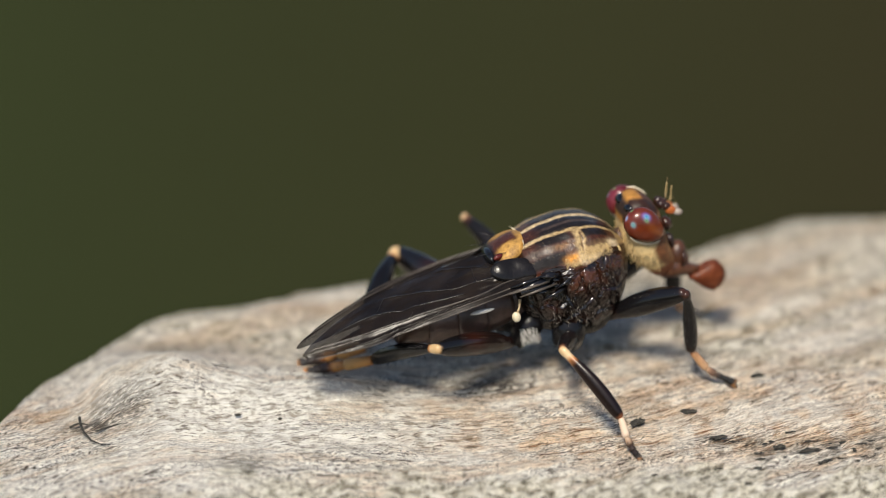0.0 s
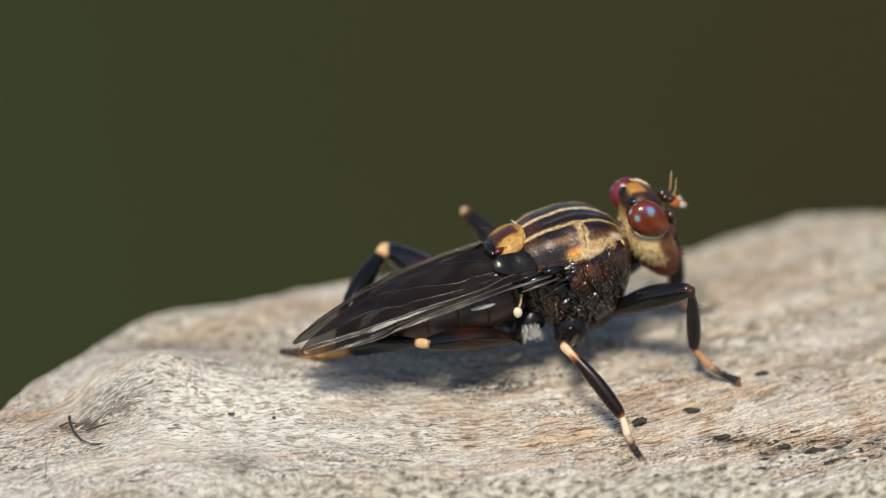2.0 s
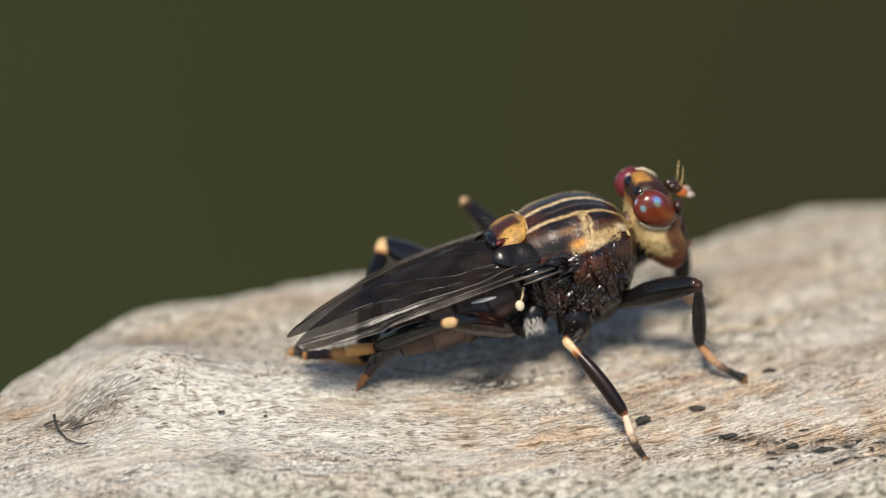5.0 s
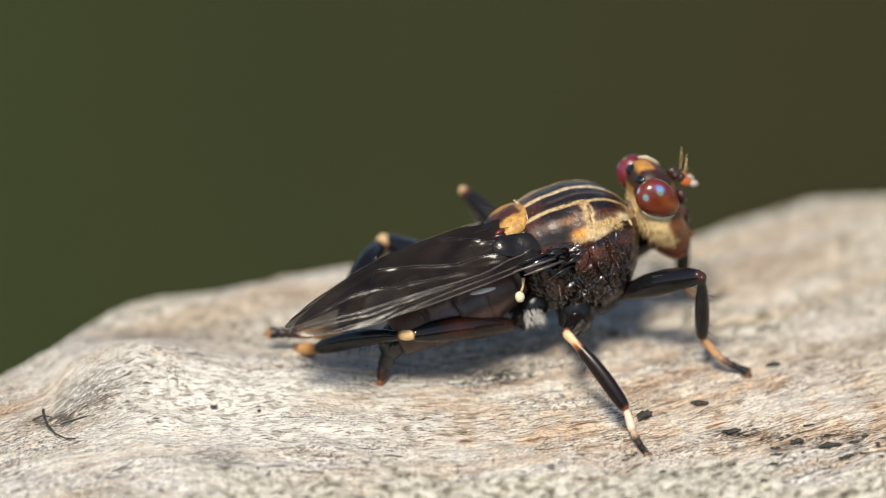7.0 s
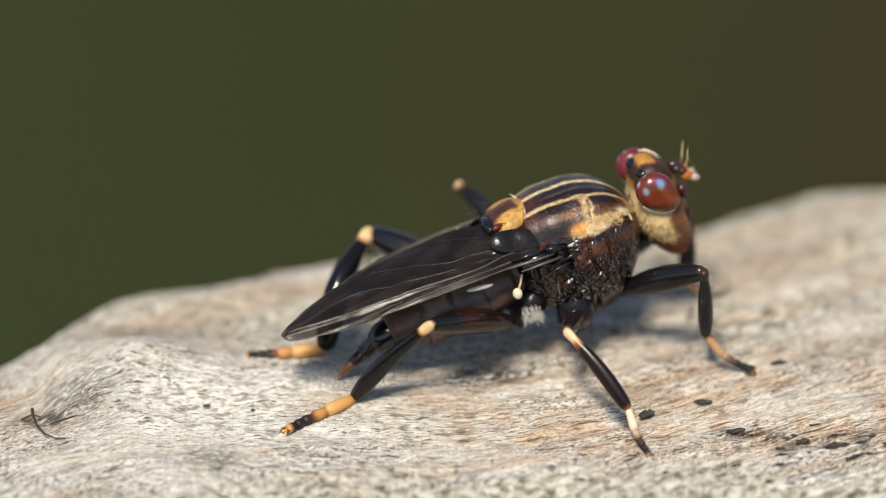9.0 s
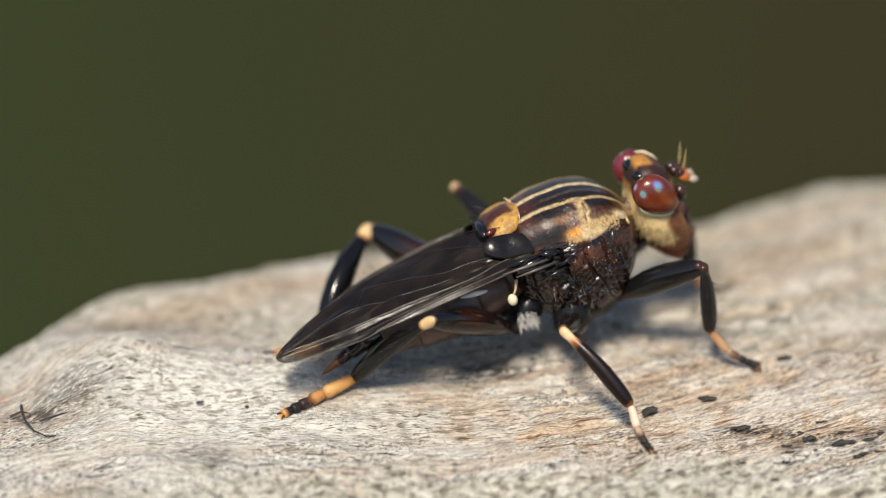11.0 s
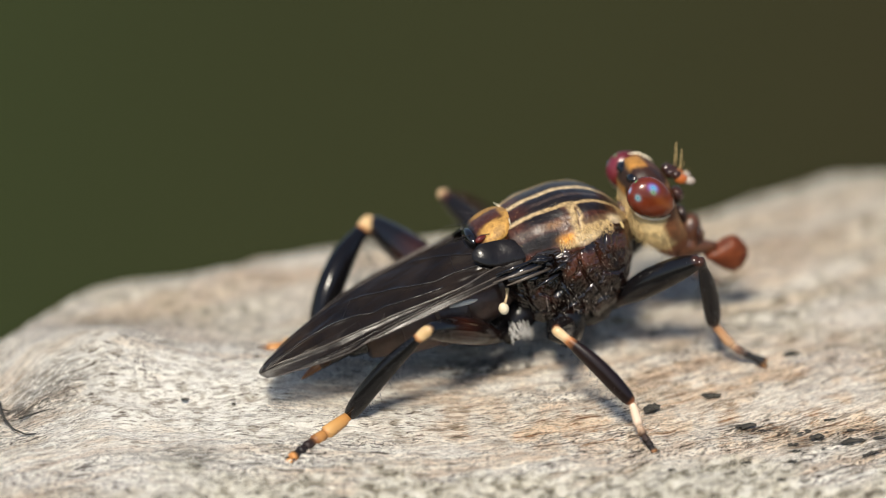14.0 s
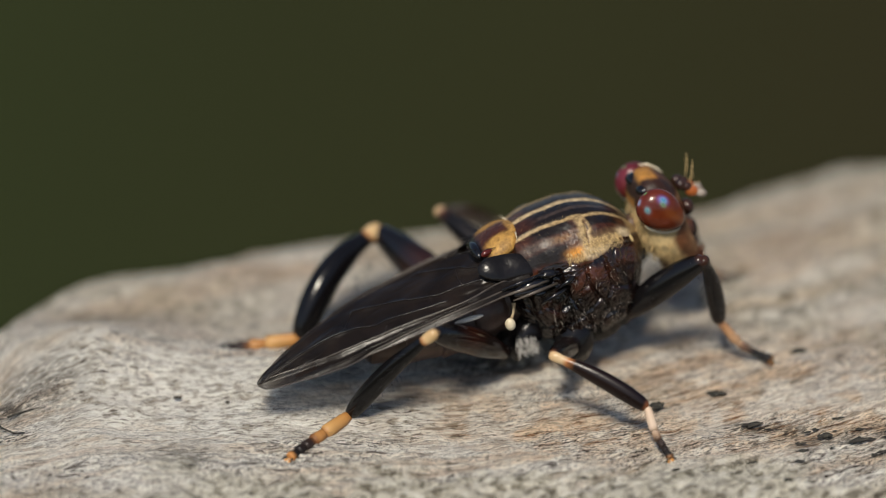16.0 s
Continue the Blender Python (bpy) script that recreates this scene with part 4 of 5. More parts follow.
# share of the length, then side and height of the front edge and of the hind edge
WING_EDGES = {-1: np.array(((0, -1.15, .60, -.25, 1.16), (.1, -1.28, .65, .05, 1.16), (.25, -1.40, .70, .30, 1.08), (.5, -1.40, .68, .38, 1.02), (.7, -1.25, .57, .20, .92),
                            (.85, -1.02, .53, -.10, .80), (.95, -.84, .53, -.38, .71), (.985, -.74, .55, -.52, .66), (1., -.62, .60, -.62, .62))),
              1: np.array(((0, -1.15, .60, -.35, .98), (.1, -1.28, .63, -.05, .98), (.25, -1.40, .61, .20, .92), (.5, -1.30, .60, .35, .84), (.7, -.85, .64, .45, .74),
                           (.85, -.45, .61, .40, .66), (.95, -.10, .56, .33, .60), (.985, .08, .56, .30, .58), (1., .26, .58, .26, .57)))}
VEINS = (  # width, then places (s, q) along the vein
    (0.036, (0.03, 0.0), (0.2, 0.0), (0.4, 0.0), (0.65, 0.0), (0.85, 0.0), (0.97, 0.02)),
    (0.034, (0.04, 0.05), (0.16, 0.045), (0.39, 0.05), (0.55, 0.03), (0.66, 0.0)),
    (0.036, (0.05, 0.22), (0.105, 0.19), (0.195, 0.12), (0.35, 0.14), (0.515, 0.19), (0.705, 0.22), (0.88, 0.31), (0.985, 0.40)),
    (0.026, (0.12, 0.15), (0.25, 0.09), (0.42, 0.09), (0.60, 0.10), (0.80, 0.06), (0.90, 0.01)),
    (0.026, (0.08, 0.26), (0.205, 0.42), (0.30, 0.41), (0.40, 0.53), (0.50, 0.68), (0.61, 0.86)),
    (0.020, (0.28, 0.26), (0.42, 0.33), (0.545, 0.42), (0.64, 0.54), (0.735, 0.61), (0.86, 0.62), (0.97, 0.60)),
    (0.022, (0.06, 0.30), (0.14, 0.58), (0.24, 0.80), (0.34, 0.97)),
    (0.024, (0.515, 0.33), (0.545, 0.215)),
    (0.022, (0.595, 0.84), (0.625, 0.72), (0.65, 0.60)),
    (0.022, (0.22, 0.42), (0.225, 0.55), (0.215, 0.72)),
    (0.026, (0.06, 0.16), (0.095, 0.19), (0.16, 0.36), (0.225, 0.42)))


def wing_surface(s, q, sgn):
    """The skin of a wing seen as a right one: s from root to tip, q from its front edge to its hind edge."""
    s, q = np.asarray(s, float), np.asarray(q, float)
    t = WING_EDGES[sgn]
    soft_s = [np.clip(s + d * smooth(1.0, 0.85, s), 0, 1) for d in (-0.05, -0.025, 0, 0.025, 0.05)]
    b0, c0, b1, c1 = (np.mean([np.interp(k, t[:, 0], t[:, i]) for k in soft_s], 0) for i in (1, 2, 3, 4))
    c = c0 + (c1 - c0) * q ** 0.85 + 0.05 * np.sin(math.pi * q)
    # pleats between the strong front veins, ridges under the others, slack membrane
    for width, *places in VEINS[1:7]:
        pl = np.array(places)
        at = np.interp(s, pl[:, 0], pl[:, 1])
        here = smooth(pl[0, 0] - 0.03, pl[0, 0] + 0.05, s) * smooth(pl[-1, 0] + 0.03, pl[-1, 0] - 0.05, s)
        c = c + (0.052 if width > 0.03 else 0.024) * here * np.exp(-((q - at) / (0.035 if width > 0.03 else 0.03)) ** 2)
    c = c + 0.05 * (layered(s * 9 + 3, q * 5 + 7, 121, 3) - 0.5) * smooth(0.0, 0.25, q) * smooth(1.0, 0.8, s)
    c = c - 0.06 * np.exp(-((s - 0.55) / 0.035) ** 2) * np.exp(-((q - 0.45) / 0.25) ** 2)
    c = c + 0.05 * np.sin(44 * s + 4 * q) * smooth(0.26, 0.05, s) * smooth(0.08, 0.3, q)
    c = c + 0.10 * (layered(s * 6 + 30, q * 9 + 2, 131, 3) - 0.5) * smooth(0.42, 0.12, s) * smooth(0.10, 0.25, q) * smooth(0.95, 0.7, q)
    return np.stack([-0.80 - 5.70 * s, b0 + (b1 - b0) * q, c], -1)


def wing_local(s, q, sgn, lift=0.0):
    p = wing_surface(s, q, sgn) - np.array(HINGE) + np.array((0, 0, lift))
    p[..., 1] *= -sgn
    return p


def wing_skin(sgn):
    nu, nv = 170, 110
    u = np.linspace(0, 1, nu + 1)
    S, Q = np.meshgrid(1 - (1 - u) ** 1.4, np.linspace(0, 1, nv + 1), indexing="ij")
    m = nv + 1
    faces = [(i * m + j, i * m + j + 1, (i + 1) * m + j + 1, (i + 1) * m + j) for i in range(nu) for j in range(nv)]
    return wing_local(S, Q, sgn).reshape(-1, 3), [f[::-1] for f in faces] if sgn > 0 else faces


WINGS = {}
for sgn in (-1, 1):
    wing = part("wing", wing_skin(sgn), M_WING, fly, "smoky brown translucent folded wing")
    WINGS[sgn] = wing
    for width, *places in VEINS:
        pl = np.array(places)
        along = np.linspace(0, len(pl) - 1, 9 * (len(pl) - 1) + 1)
        ks = [np.clip(along + d, 0, len(pl) - 1) for d in (-0.3, 0, 0.3)]
        s, q = (np.mean([np.interp(k, np.arange(len(pl)), pl[:, i]) for k in ks], 0) for i in (0, 1))
        pts = wing_local(s, q, sgn, 0.008)
        part("vein", tube(pts.tolist(), [(0.55 if width > 0.03 else 0.42) * width * (1.0 - 0.5 * i / len(pts)) for i in range(len(pts))], 8), M_COSTA if width > 0.03 else M_VEIN, wing)
# knotted wing roots
for sgn in (-1, 1):
    part("wing_root", join(tube([(-0.45, sgn * 1.08, 0.56), (-0.8, sgn * 1.2, 0.62), (-1.2, sgn * 1.28, 0.64)], [0.13, 0.11, 0.06], 12),
                           tube([(-0.4, sgn * 1.1, 0.38), (-0.8, sgn * 1.22, 0.50), (-1.25, sgn * 1.32, 0.60)], [0.10, 0.08, 0.04], 12),
                           ball((-0.5, sgn * 1.12, 0.66), (0.2, 0.12, 0.12), 18, 12), ball((-0.72, sgn * 1.12, 0.34), (0.16, 0.12, 0.1), 18, 12)),
         M_GLOSS, fly, "glossy black wing root")
for a0, b0, c0, a1, c1, r in ((-0.55, 1.18, 0.74, -1.45, 0.78, 0.035), (-0.50, 1.22, 0.58, -1.55, 0.66, 0.030), (-0.35, 1.24, 0.46, -1.3, 0.50, 0.030),
                              (-0.25, 1.20, 0.60, -0.7, 0.80, 0.040), (-0.15, 1.22, 0.28, -0.8, 0.20, 0.045), (0.05, 1.20, 0.46, -0.4, 0.36, 0.040)):
    for sgn in (-1, 1):
        part("wing_hinge", tube([(a0, sgn * b0, c0), ((a0 + a1) / 2, sgn * (b0 + 0.12), (c0 + c1) / 2 + 0.04), (a1, sgn * (b0 + 0.08), c1)], [r, r * 1.1, r * 0.5], 8),
             M_GLOSS if r > 0.032 else M_COSTA, fly, "shiny dark ridge of the wing base")

# ---- legs ----
LEGS = {}


def bristles(length, thick, count, r=0.008, reach=0.16):
    return join(*[hair((length * rng.uniform(0.1, 0.95), thick * 0.5 * math.cos(w), thick * 0.5 * math.sin(w)), (0.7, math.cos(w), math.sin(w)),
                       reach * rng.uniform(0.6, 1.3), r, (0, 0, 0)) for w in (rng.uniform(0, 6.28) for _ in range(count))])


def leg(name, lengths, thick, mats, shaggy):
    femur, tibia, tarsus = lengths
    slim = {"hind_l": 1.05, "hind_r": 0.82, "front_r": 0.84, "front_l": 0.84}.get(name, 0.95)
    girth = 1.08 if name == "hind_l" else 1.0
    curve = {"hind_l": 0.42, "hind_r": 0.09}.get(name, 0.07)
    f = part("femur", tube([(femur * s, 0, 0.06 * math.sin(math.pi * s)) for s in (-0.02, 0.03, 0.08, 0.15, 0.22, 0.3, 0.4, 0.5, 0.6, 0.7, 0.78, 0.85, 0.90, 0.94, 0.97, 0.99, 1.01)],
                           [thick * girth * k for k in (0.22, 0.42, 0.52, 0.66, 0.80, 0.91, 0.99, 1.02, 1.0, 0.95, 0.88, 0.79, 0.70, 0.60, 0.54, 0.44, 0.2)], 28, 0.88), mats[0], fly)
    t = part("tibia", tube([(tibia * s, 0, curve * math.sin(math.pi * s)) for s in (-0.03, -0.01, 0.02, 0.06, 0.10, 0.16, 0.25, 0.35, 0.45, 0.58, 0.7, 0.8, 0.88, 0.94, 0.98, 1.01)],
                           [thick * slim * k for k in (0.24, 0.44, 0.52, 0.52, 0.45, 0.50, 0.62, 0.73, 0.80, 0.84, 0.85, 0.82, 0.76, 0.68, 0.56, 0.25)], 26, 0.82), mats[1], fly)
    pts, rad, x = [], [], 0.0
    fat = {"hind_r": 1.18, "hind_l": 0.95, "front_r": 0.80, "front_l": 0.80}.get(name, 1.0)
    bend = 0.0 if "hind" in name else 0.11
    for share, w in ((0.42, 0.44 * fat), (0.19, 0.40 * fat), (0.14, 0.37 * fat), (0.11, 0.35 * fat), (0.14, 0.36 * max(1.0, fat * 0.9))):
        for s, k in ((0.01, 0.62), (0.06, 0.80), (0.25, 0.88), (0.70, 1.0), (0.90, 1.02), (0.98, 0.80)):
            pts.append((tarsus * (x + share * s), 0, -bend * math.sin(math.pi * (x + share * s)) ** 1.5))
            rad.append(thick * w * k)
        x += share
    claws = [tube([(tarsus * 0.96, g * 0.05, 0), (tarsus * 1.03, g * 0.10, 0.01), (tarsus * 1.06, g * 0.12, -0.06)], [0.028, 0.02, 0.006], 6) for g in (-1, 1)]
    s = part("tarsus", join(tube(pts, rad, 18, 0.95)), mats[2], fly)
    part("claw", join(*claws), M_BRISTLE, s)
    part("pad", join(*[ball((tarsus * 1.02, g * 0.05, -0.03), (0.07, 0.035, 0.02), 12, 8) for g in (-1, 1)]), M_AMBER, s, "pale amber foot pad")
    part("bristle", bristles(tibia, thick * 1.25 * slim, shaggy, 0.007 if name == "hind_l" else 0.006, 0.24 if name == "hind_l" else 0.16), M_BRISTLE, t)
    part("bristle", bristles(tarsus, thick * 0.8, shaggy // 2, 0.006, 0.09), M_BRISTLE, s)
    part("bristle", bristles(femur, thick * 1.7, shaggy, 0.006, 0.12), M_BRISTLE, f)
    LEGS[name] = (f, t, s, *lengths)


DARK = (0.005, 0.0045, 0.005)
F_FRONT = banded("front_femur", [(0.0, (0.05, 0.016, 0.008)), (0.10, (0.02, 0.008, 0.005)), (0.2, DARK), (0.95, DARK), (1.0, (0.04, 0.015, 0.009))], 2.27, 0.20, 0.1)
T_FRONT = banded("front_tibia", [(0.0, (0.04, 0.016, 0.010)), (0.08, DARK), (0.9, DARK), (1.0, (0.05, 0.02, 0.012))], 1.67, 0.20, 0.1)
S_FRONT = banded("front_tarsus", [(0.0, (0.36, 0.17, 0.07)), (0.40, (0.46, 0.28, 0.16)), (0.50, (0.16, 0.09, 0.06)), (0.7, DARK), (0.93, DARK), (1.0, (0.4, 0.2, 0.08))], 1.35, 0.5, 0.1)
MID_STOPS = [(0.0, (0.02, 0.01, 0.008)), (0.92, DARK), (0.97, (0.03, 0.012, 0.008)), (1.0, (0.2, 0.1, 0.05))]
F_MID, F_MID_FAR = banded("mid_femur", MID_STOPS, 2.0), banded("mid_femur_far", MID_STOPS, 3.3)
T_MID = banded("mid_tibia", [(0.0, (0.55, 0.38, 0.2)), (0.10, (0.60, 0.44, 0.26)), (0.16, (0.35, 0.14, 0.05)), (0.23, (0.010, 0.004, 0.003)), (0.95, (0.007, 0.003, 0.003)), (1.0, (0.20, 0.07, 0.03))], 2.1, 0.30)
T_MID_FAR = banded("mid_tibia_far", [(0.0, (0.45, 0.30, 0.17)), (0.03, (0.45, 0.30, 0.17)), (0.06, (0.05, 0.02, 0.012)), (1.0, DARK)], 3.0)
S_MID = banded("mid_tarsus", [(0.0, (0.60, 0.44, 0.32)), (0.35, (0.62, 0.48, 0.37)), (0.5, (0.3, 0.19, 0.12)), (0.62, (0.03, 0.016, 0.012)), (0.93, DARK), (1.0, (0.35, 0.16, 0.06))], 1.11, 0.5, 0.1)
HIND_STOPS = [(0.0, (0.016, 0.007, 0.006)), (0.4, (0.010, 0.006, 0.005)), (0.6, (0.026, 0.008, 0.005)), (0.8, DARK), (0.985, DARK), (1.0, (0.3, 0.18, 0.08))]
F_HIND, F_HIND_FAR = banded("hind_femur", HIND_STOPS, 2.7, 0.15, 0.2), banded("hind_femur_far", HIND_STOPS, 3.3, 0.12, 0.5)
T_HIND = banded("hind_tibia", [(0.0, (0.50, 0.33, 0.16)), (0.065, (0.62, 0.43, 0.22)), (0.095, (0.4, 0.18, 0.07)), (0.115, DARK), (1.0, DARK)], 2.7)
S_HIND = banded("hind_tarsus", [(0.0, (0.30, 0.12, 0.03)), (0.10, (0.44, 0.21, 0.06)), (0.40, (0.50, 0.28, 0.10)), (0.44, (0.34, 0.15, 0.045)), (0.56, (0.40, 0.19, 0.06)), (0.61, (0.20, 0.08, 0.025)), (0.68, (0.025, 0.013, 0.01)), (0.94, DARK), (1.0, (0.45, 0.20, 0.06))], 1.7, 0.5, 0.1)
for side in "rl":
    leg("front_" + side, (2.27, 1.67, 1.35), 0.28, (F_FRONT, T_FRONT, S_FRONT), 34)
    leg("mid_" + side, (2.0, 2.1, 1.11) if side == "r" else (3.3, 3.15, 1.11), 0.22 if side == "r" else 0.25, (F_MID if side == "r" else F_MID_FAR, T_MID if side == "r" else T_MID_FAR, S_MID), 34)
    leg("hind_" + side, (2.7, 2.65, 1.75) if side == "r" else (3.3, 2.75, 1.7), 0.28 if side == "r" else 0.37, (F_HIND if side == "r" else F_HIND_FAR, T_HIND, S_HIND), 60)

# coxae between thorax and legs
for sgn in (-1, 1):
    part("coxa", tube([(0.95, sgn * 0.5, -0.35), (0.9, sgn * 0.58, -0.8), (0.75, sgn * 0.6, -1.2)], [0.30, 0.26, 0.17], 16), M_BLACK, fly, "black front coxa")
    part("coxa", tube([(-0.05, sgn * 0.5, -0.6), (-0.25, sgn * 0.75, -0.95), (-0.32, sgn * 0.88, -1.2), (-0.25, sgn * 0.85, -1.42)], [0.36, 0.42, 0.42, 0.24], 18), M_BLACK, fly, "black middle coxa")
    cox = part("coxa", tube([(-0.85, sgn * 0.42, -0.5), (-1.2, sgn * 0.45, -0.85), (-1.55, sgn * 0.45, -1.05)], [0.36, 0.32, 0.2], 16), M_BLACK, fly, "dark hind coxa")
    tuft = [hair((-1.2 + rng.uniform(-.2, .2), sgn * (0.7 + rng.uniform(-.1, .1)), -0.78 + rng.uniform(-.15, .15)),
                 (rng.uniform(-.9, .7), sgn * rng.uniform(0.1, 1.2), -1), rng.uniform(0.08, 0.26), 0.006) for _ in range(230)]
    part("white_tuft", join(*tuft), M_WHITE, cox, "tuft of silvery white hair")
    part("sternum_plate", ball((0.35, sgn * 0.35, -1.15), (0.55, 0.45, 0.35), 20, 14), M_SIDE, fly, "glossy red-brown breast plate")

# ---- dirt lying on the log ----


def grit(x, y, rx, ry, rz, turn, seed, label):
    r = random.Random(seed)
    geo_v, geo_f = ball((0, 0, 0), (rx * 0.85, ry * 0.85, rz * 0.8), 26, 16)
    out = []
    for p in geo_v:
        k = 0.85 + 0.55 * noise.noise(Vector(p) * 9 + Vector((seed * 3.7, 0, 0))) + 0.4 * noise.noise(Vector(p) * 22 + Vector((seed, 4, 0)))
        out.append((p[0] * k, p[1] * k, p[2] * k))
    ob = new("grit", mesh_of("grit", out, geo_f, M_GRIT))
    ob.matrix_basis = pose(x * MM, y * MM, (float(log_height(x, y)) + rz * 0.15) * MM, 0, 0, turn)
    tagged(ob, label, "grit", "grit on the log")


for i, (x, y, rx, ry, rz, turn) in enumerate(((1.66, -2.36, 0.21, 0.16, 0.10, 20), (2.86, -1.94, 0.22, 0.13, 0.07, 10), (3.55, -2.95, 0.26, 0.10, 0.06, 15),
                                              (-0.13, -4.13, 0.12, 0.11, 0.06, 40), (4.95, -3.30, 0.18, 0.09, 0.06, 25), (5.6, -3.45, 0.26, 0.12, 0.06, 20),
                                              (5.2, -2.75, 0.15, 0.06, 0.05, 20), (4.5, -0.55, 0.22, 0.10, 0.08, 15), (-7.7, -2.2, 0.10, 0.06, 0.04, 0), (-6.72, -2.3, 0.07, 0.05, 0.04, 0))):
    grit(x, y, rx, ry, rz, turn, i + 3, "small dark crumb of dirt on the pale log" if i % 2 == 0 else "dark flake of bark stuck to the log")


specks = random.Random(21)
for i in range(54):
    if i < 36:
        x, y = specks.uniform(4.4, 7.4), -3.45 + specks.uniform(-0.4, 0.4)
    else:
        x, y = specks.uniform(-4.0, 8.0), specks.uniform(-5.0, -3.9)
    r0 = specks.uniform(0.02, 0.065)
    grit(x, y, r0 * specks.uniform(1.4, 3.4), r0, r0 * 0.45, specks.uniform(8, 28), 40 + i, "tiny dark speck of dirt in the wood grain")


def fibre(points, r, label):
    pts = []
    for x, y, lift in points:
        pts.append((x, y, float(log_height(x, y)) + lift))
    ob = new("wood_fibre", mesh_of("wood_fibre", *tube(pts, [r * k for k in np.linspace(1, 0.4, len(pts))], 6), M_GRIT))
    tagged(ob, "thin dark curled fibre lying on the log", "fibre", "fibres on the log")


fibre([(-11.40, -2.2, 0.04), (-11.38, -2.5, 0.08), (-11.28, -2.85, 0.09), (-11.1, -3.15, 0.07), (-10.85, -3.3, 0.05), (-10.65, -3.25, 0.03)], 0.034, "")
fibre([(-11.0, -2.75, 0.02), (-10.7, -2.62, 0.03), (-10.4, -2.5, 0.02)], 0.024, "")
fibre([(-11.62, -2.55, 0.02), (-11.40, -2.45, 0.06), (-11.2, -2.5, 0.03)], 0.03, "")

# ---- what moves ----
# seconds, shift to the side and up in the camera's plane (mm), nose-up turn (degrees)
BODY = [(0.0, -0.16, -0.14, 0.0), (1.0, -0.145, -0.13, 0.0), (2.0, -0.11, -0.11, 0.0), (3.0, -0.045, -0.075, 0.0), (4.0, -0.05, -0.08, 0.0),
        (6.5, -0.06, -0.06, 0.0), (7.0, -0.03, -0.045, 0.0), (8.0, 0.0, 0.0, 0.0), (8.5, -0.02, -0.02, 0.0), (9.0, -0.07, -0.04, 0.2),
        (11.5, -0.205, -0.335, 1.0), (12.0, -0.205, -0.36, 1.0), (12.5, -0.23, -0.39, 1.2), (13.0, -0.28, -0.50, 1.4), (13.5, -0.30, -0.545, 1.5),
        (14.0, -0.30, -0.575, 1.5), (14.5, -0.215, -0.755, 1.5), (15.0, -0.225, -0.805, 1.5), (15.5, -0.21, -0.93, 1.6), (16.0, -0.18, -0.955, 1.7)]


def body_at(t):
    ts = [r[0] for r in BODY]
    side, rise, nose = (float(np.interp(t, ts, [r[k] for r in BODY])) for k in (1, 2, 3))
    at = (CENTRE + Vector((side, 0.76 * min(0.0, rise), 0.756 * rise if rise < 0 else rise / math.cos(ELEV)))) * MM
    return pose(at.x, at.y, at.z, 0, -(PITCH + nose), YAW)


def track(rows, t):
    ts = [r[0] for r in rows]
    return Vector([float(np.interp(t, ts, [r[k] for r in rows])) for k in (1, 2, 3)])


def bone(a, b, side):
    """The pose with its x axis from a to b, in metres."""
    x = (b - a).normalized()
    y = side.cross(x).normalized()
    z = x.cross(y)
    m = Matrix((x, y, z)).transposed().to_4x4()
    m.translation = a
    return m


def knee_of(hip, ankle, femur, tibia, bulge):
    """The knee of a leg bent towards bulge."""
    d = ankle - hip
    L = min(d.length, (femur + tibia) * 0.999)
    x = d.normalized()
    p = (femur ** 2 - tibia ** 2 + L * L) / (2 * L)
    h = math.sqrt(max(0.0, femur ** 2 - p * p))
    n = (bulge - x * bulge.dot(x)).normalized()
    return hip + x * p + n * h


# hip in the body's space; ankle and toe in the place; way in which the knee stands out
PLANTED = {
    "front_r": ((0.75, -0.60, -1.15), (2.93, -1.00, 0.74), (3.98, -0.94, -0.13), (0.23, -0.30, 0.93)),
    "front_l": ((0.75, 0.60, -1.15), (2.55, 1.75, 0.80), (3.30, 2.35, 0.20), (0.45, 0.25, 0.86)),
    "mid_r": ((-0.15, -0.65, -1.35), (1.25, -3.30, 0.08), (1.70, -3.93, -0.72), (-0.58, -0.45, 0.68)),
    "mid_l": ((-0.15, 0.65, -1.35), (-1.45, 4.40, 0.60), (-1.0, 5.15, 0.24), (-0.59, -0.12, 0.80)),
    "hind_r": ((-1.55, -0.45, -1.05), None, None, (0.19, -0.79, 0.56)),
    "hind_l": ((-1.55, 0.45, -1.05), None, None, (-0.21, 0.70, 0.66)),
}
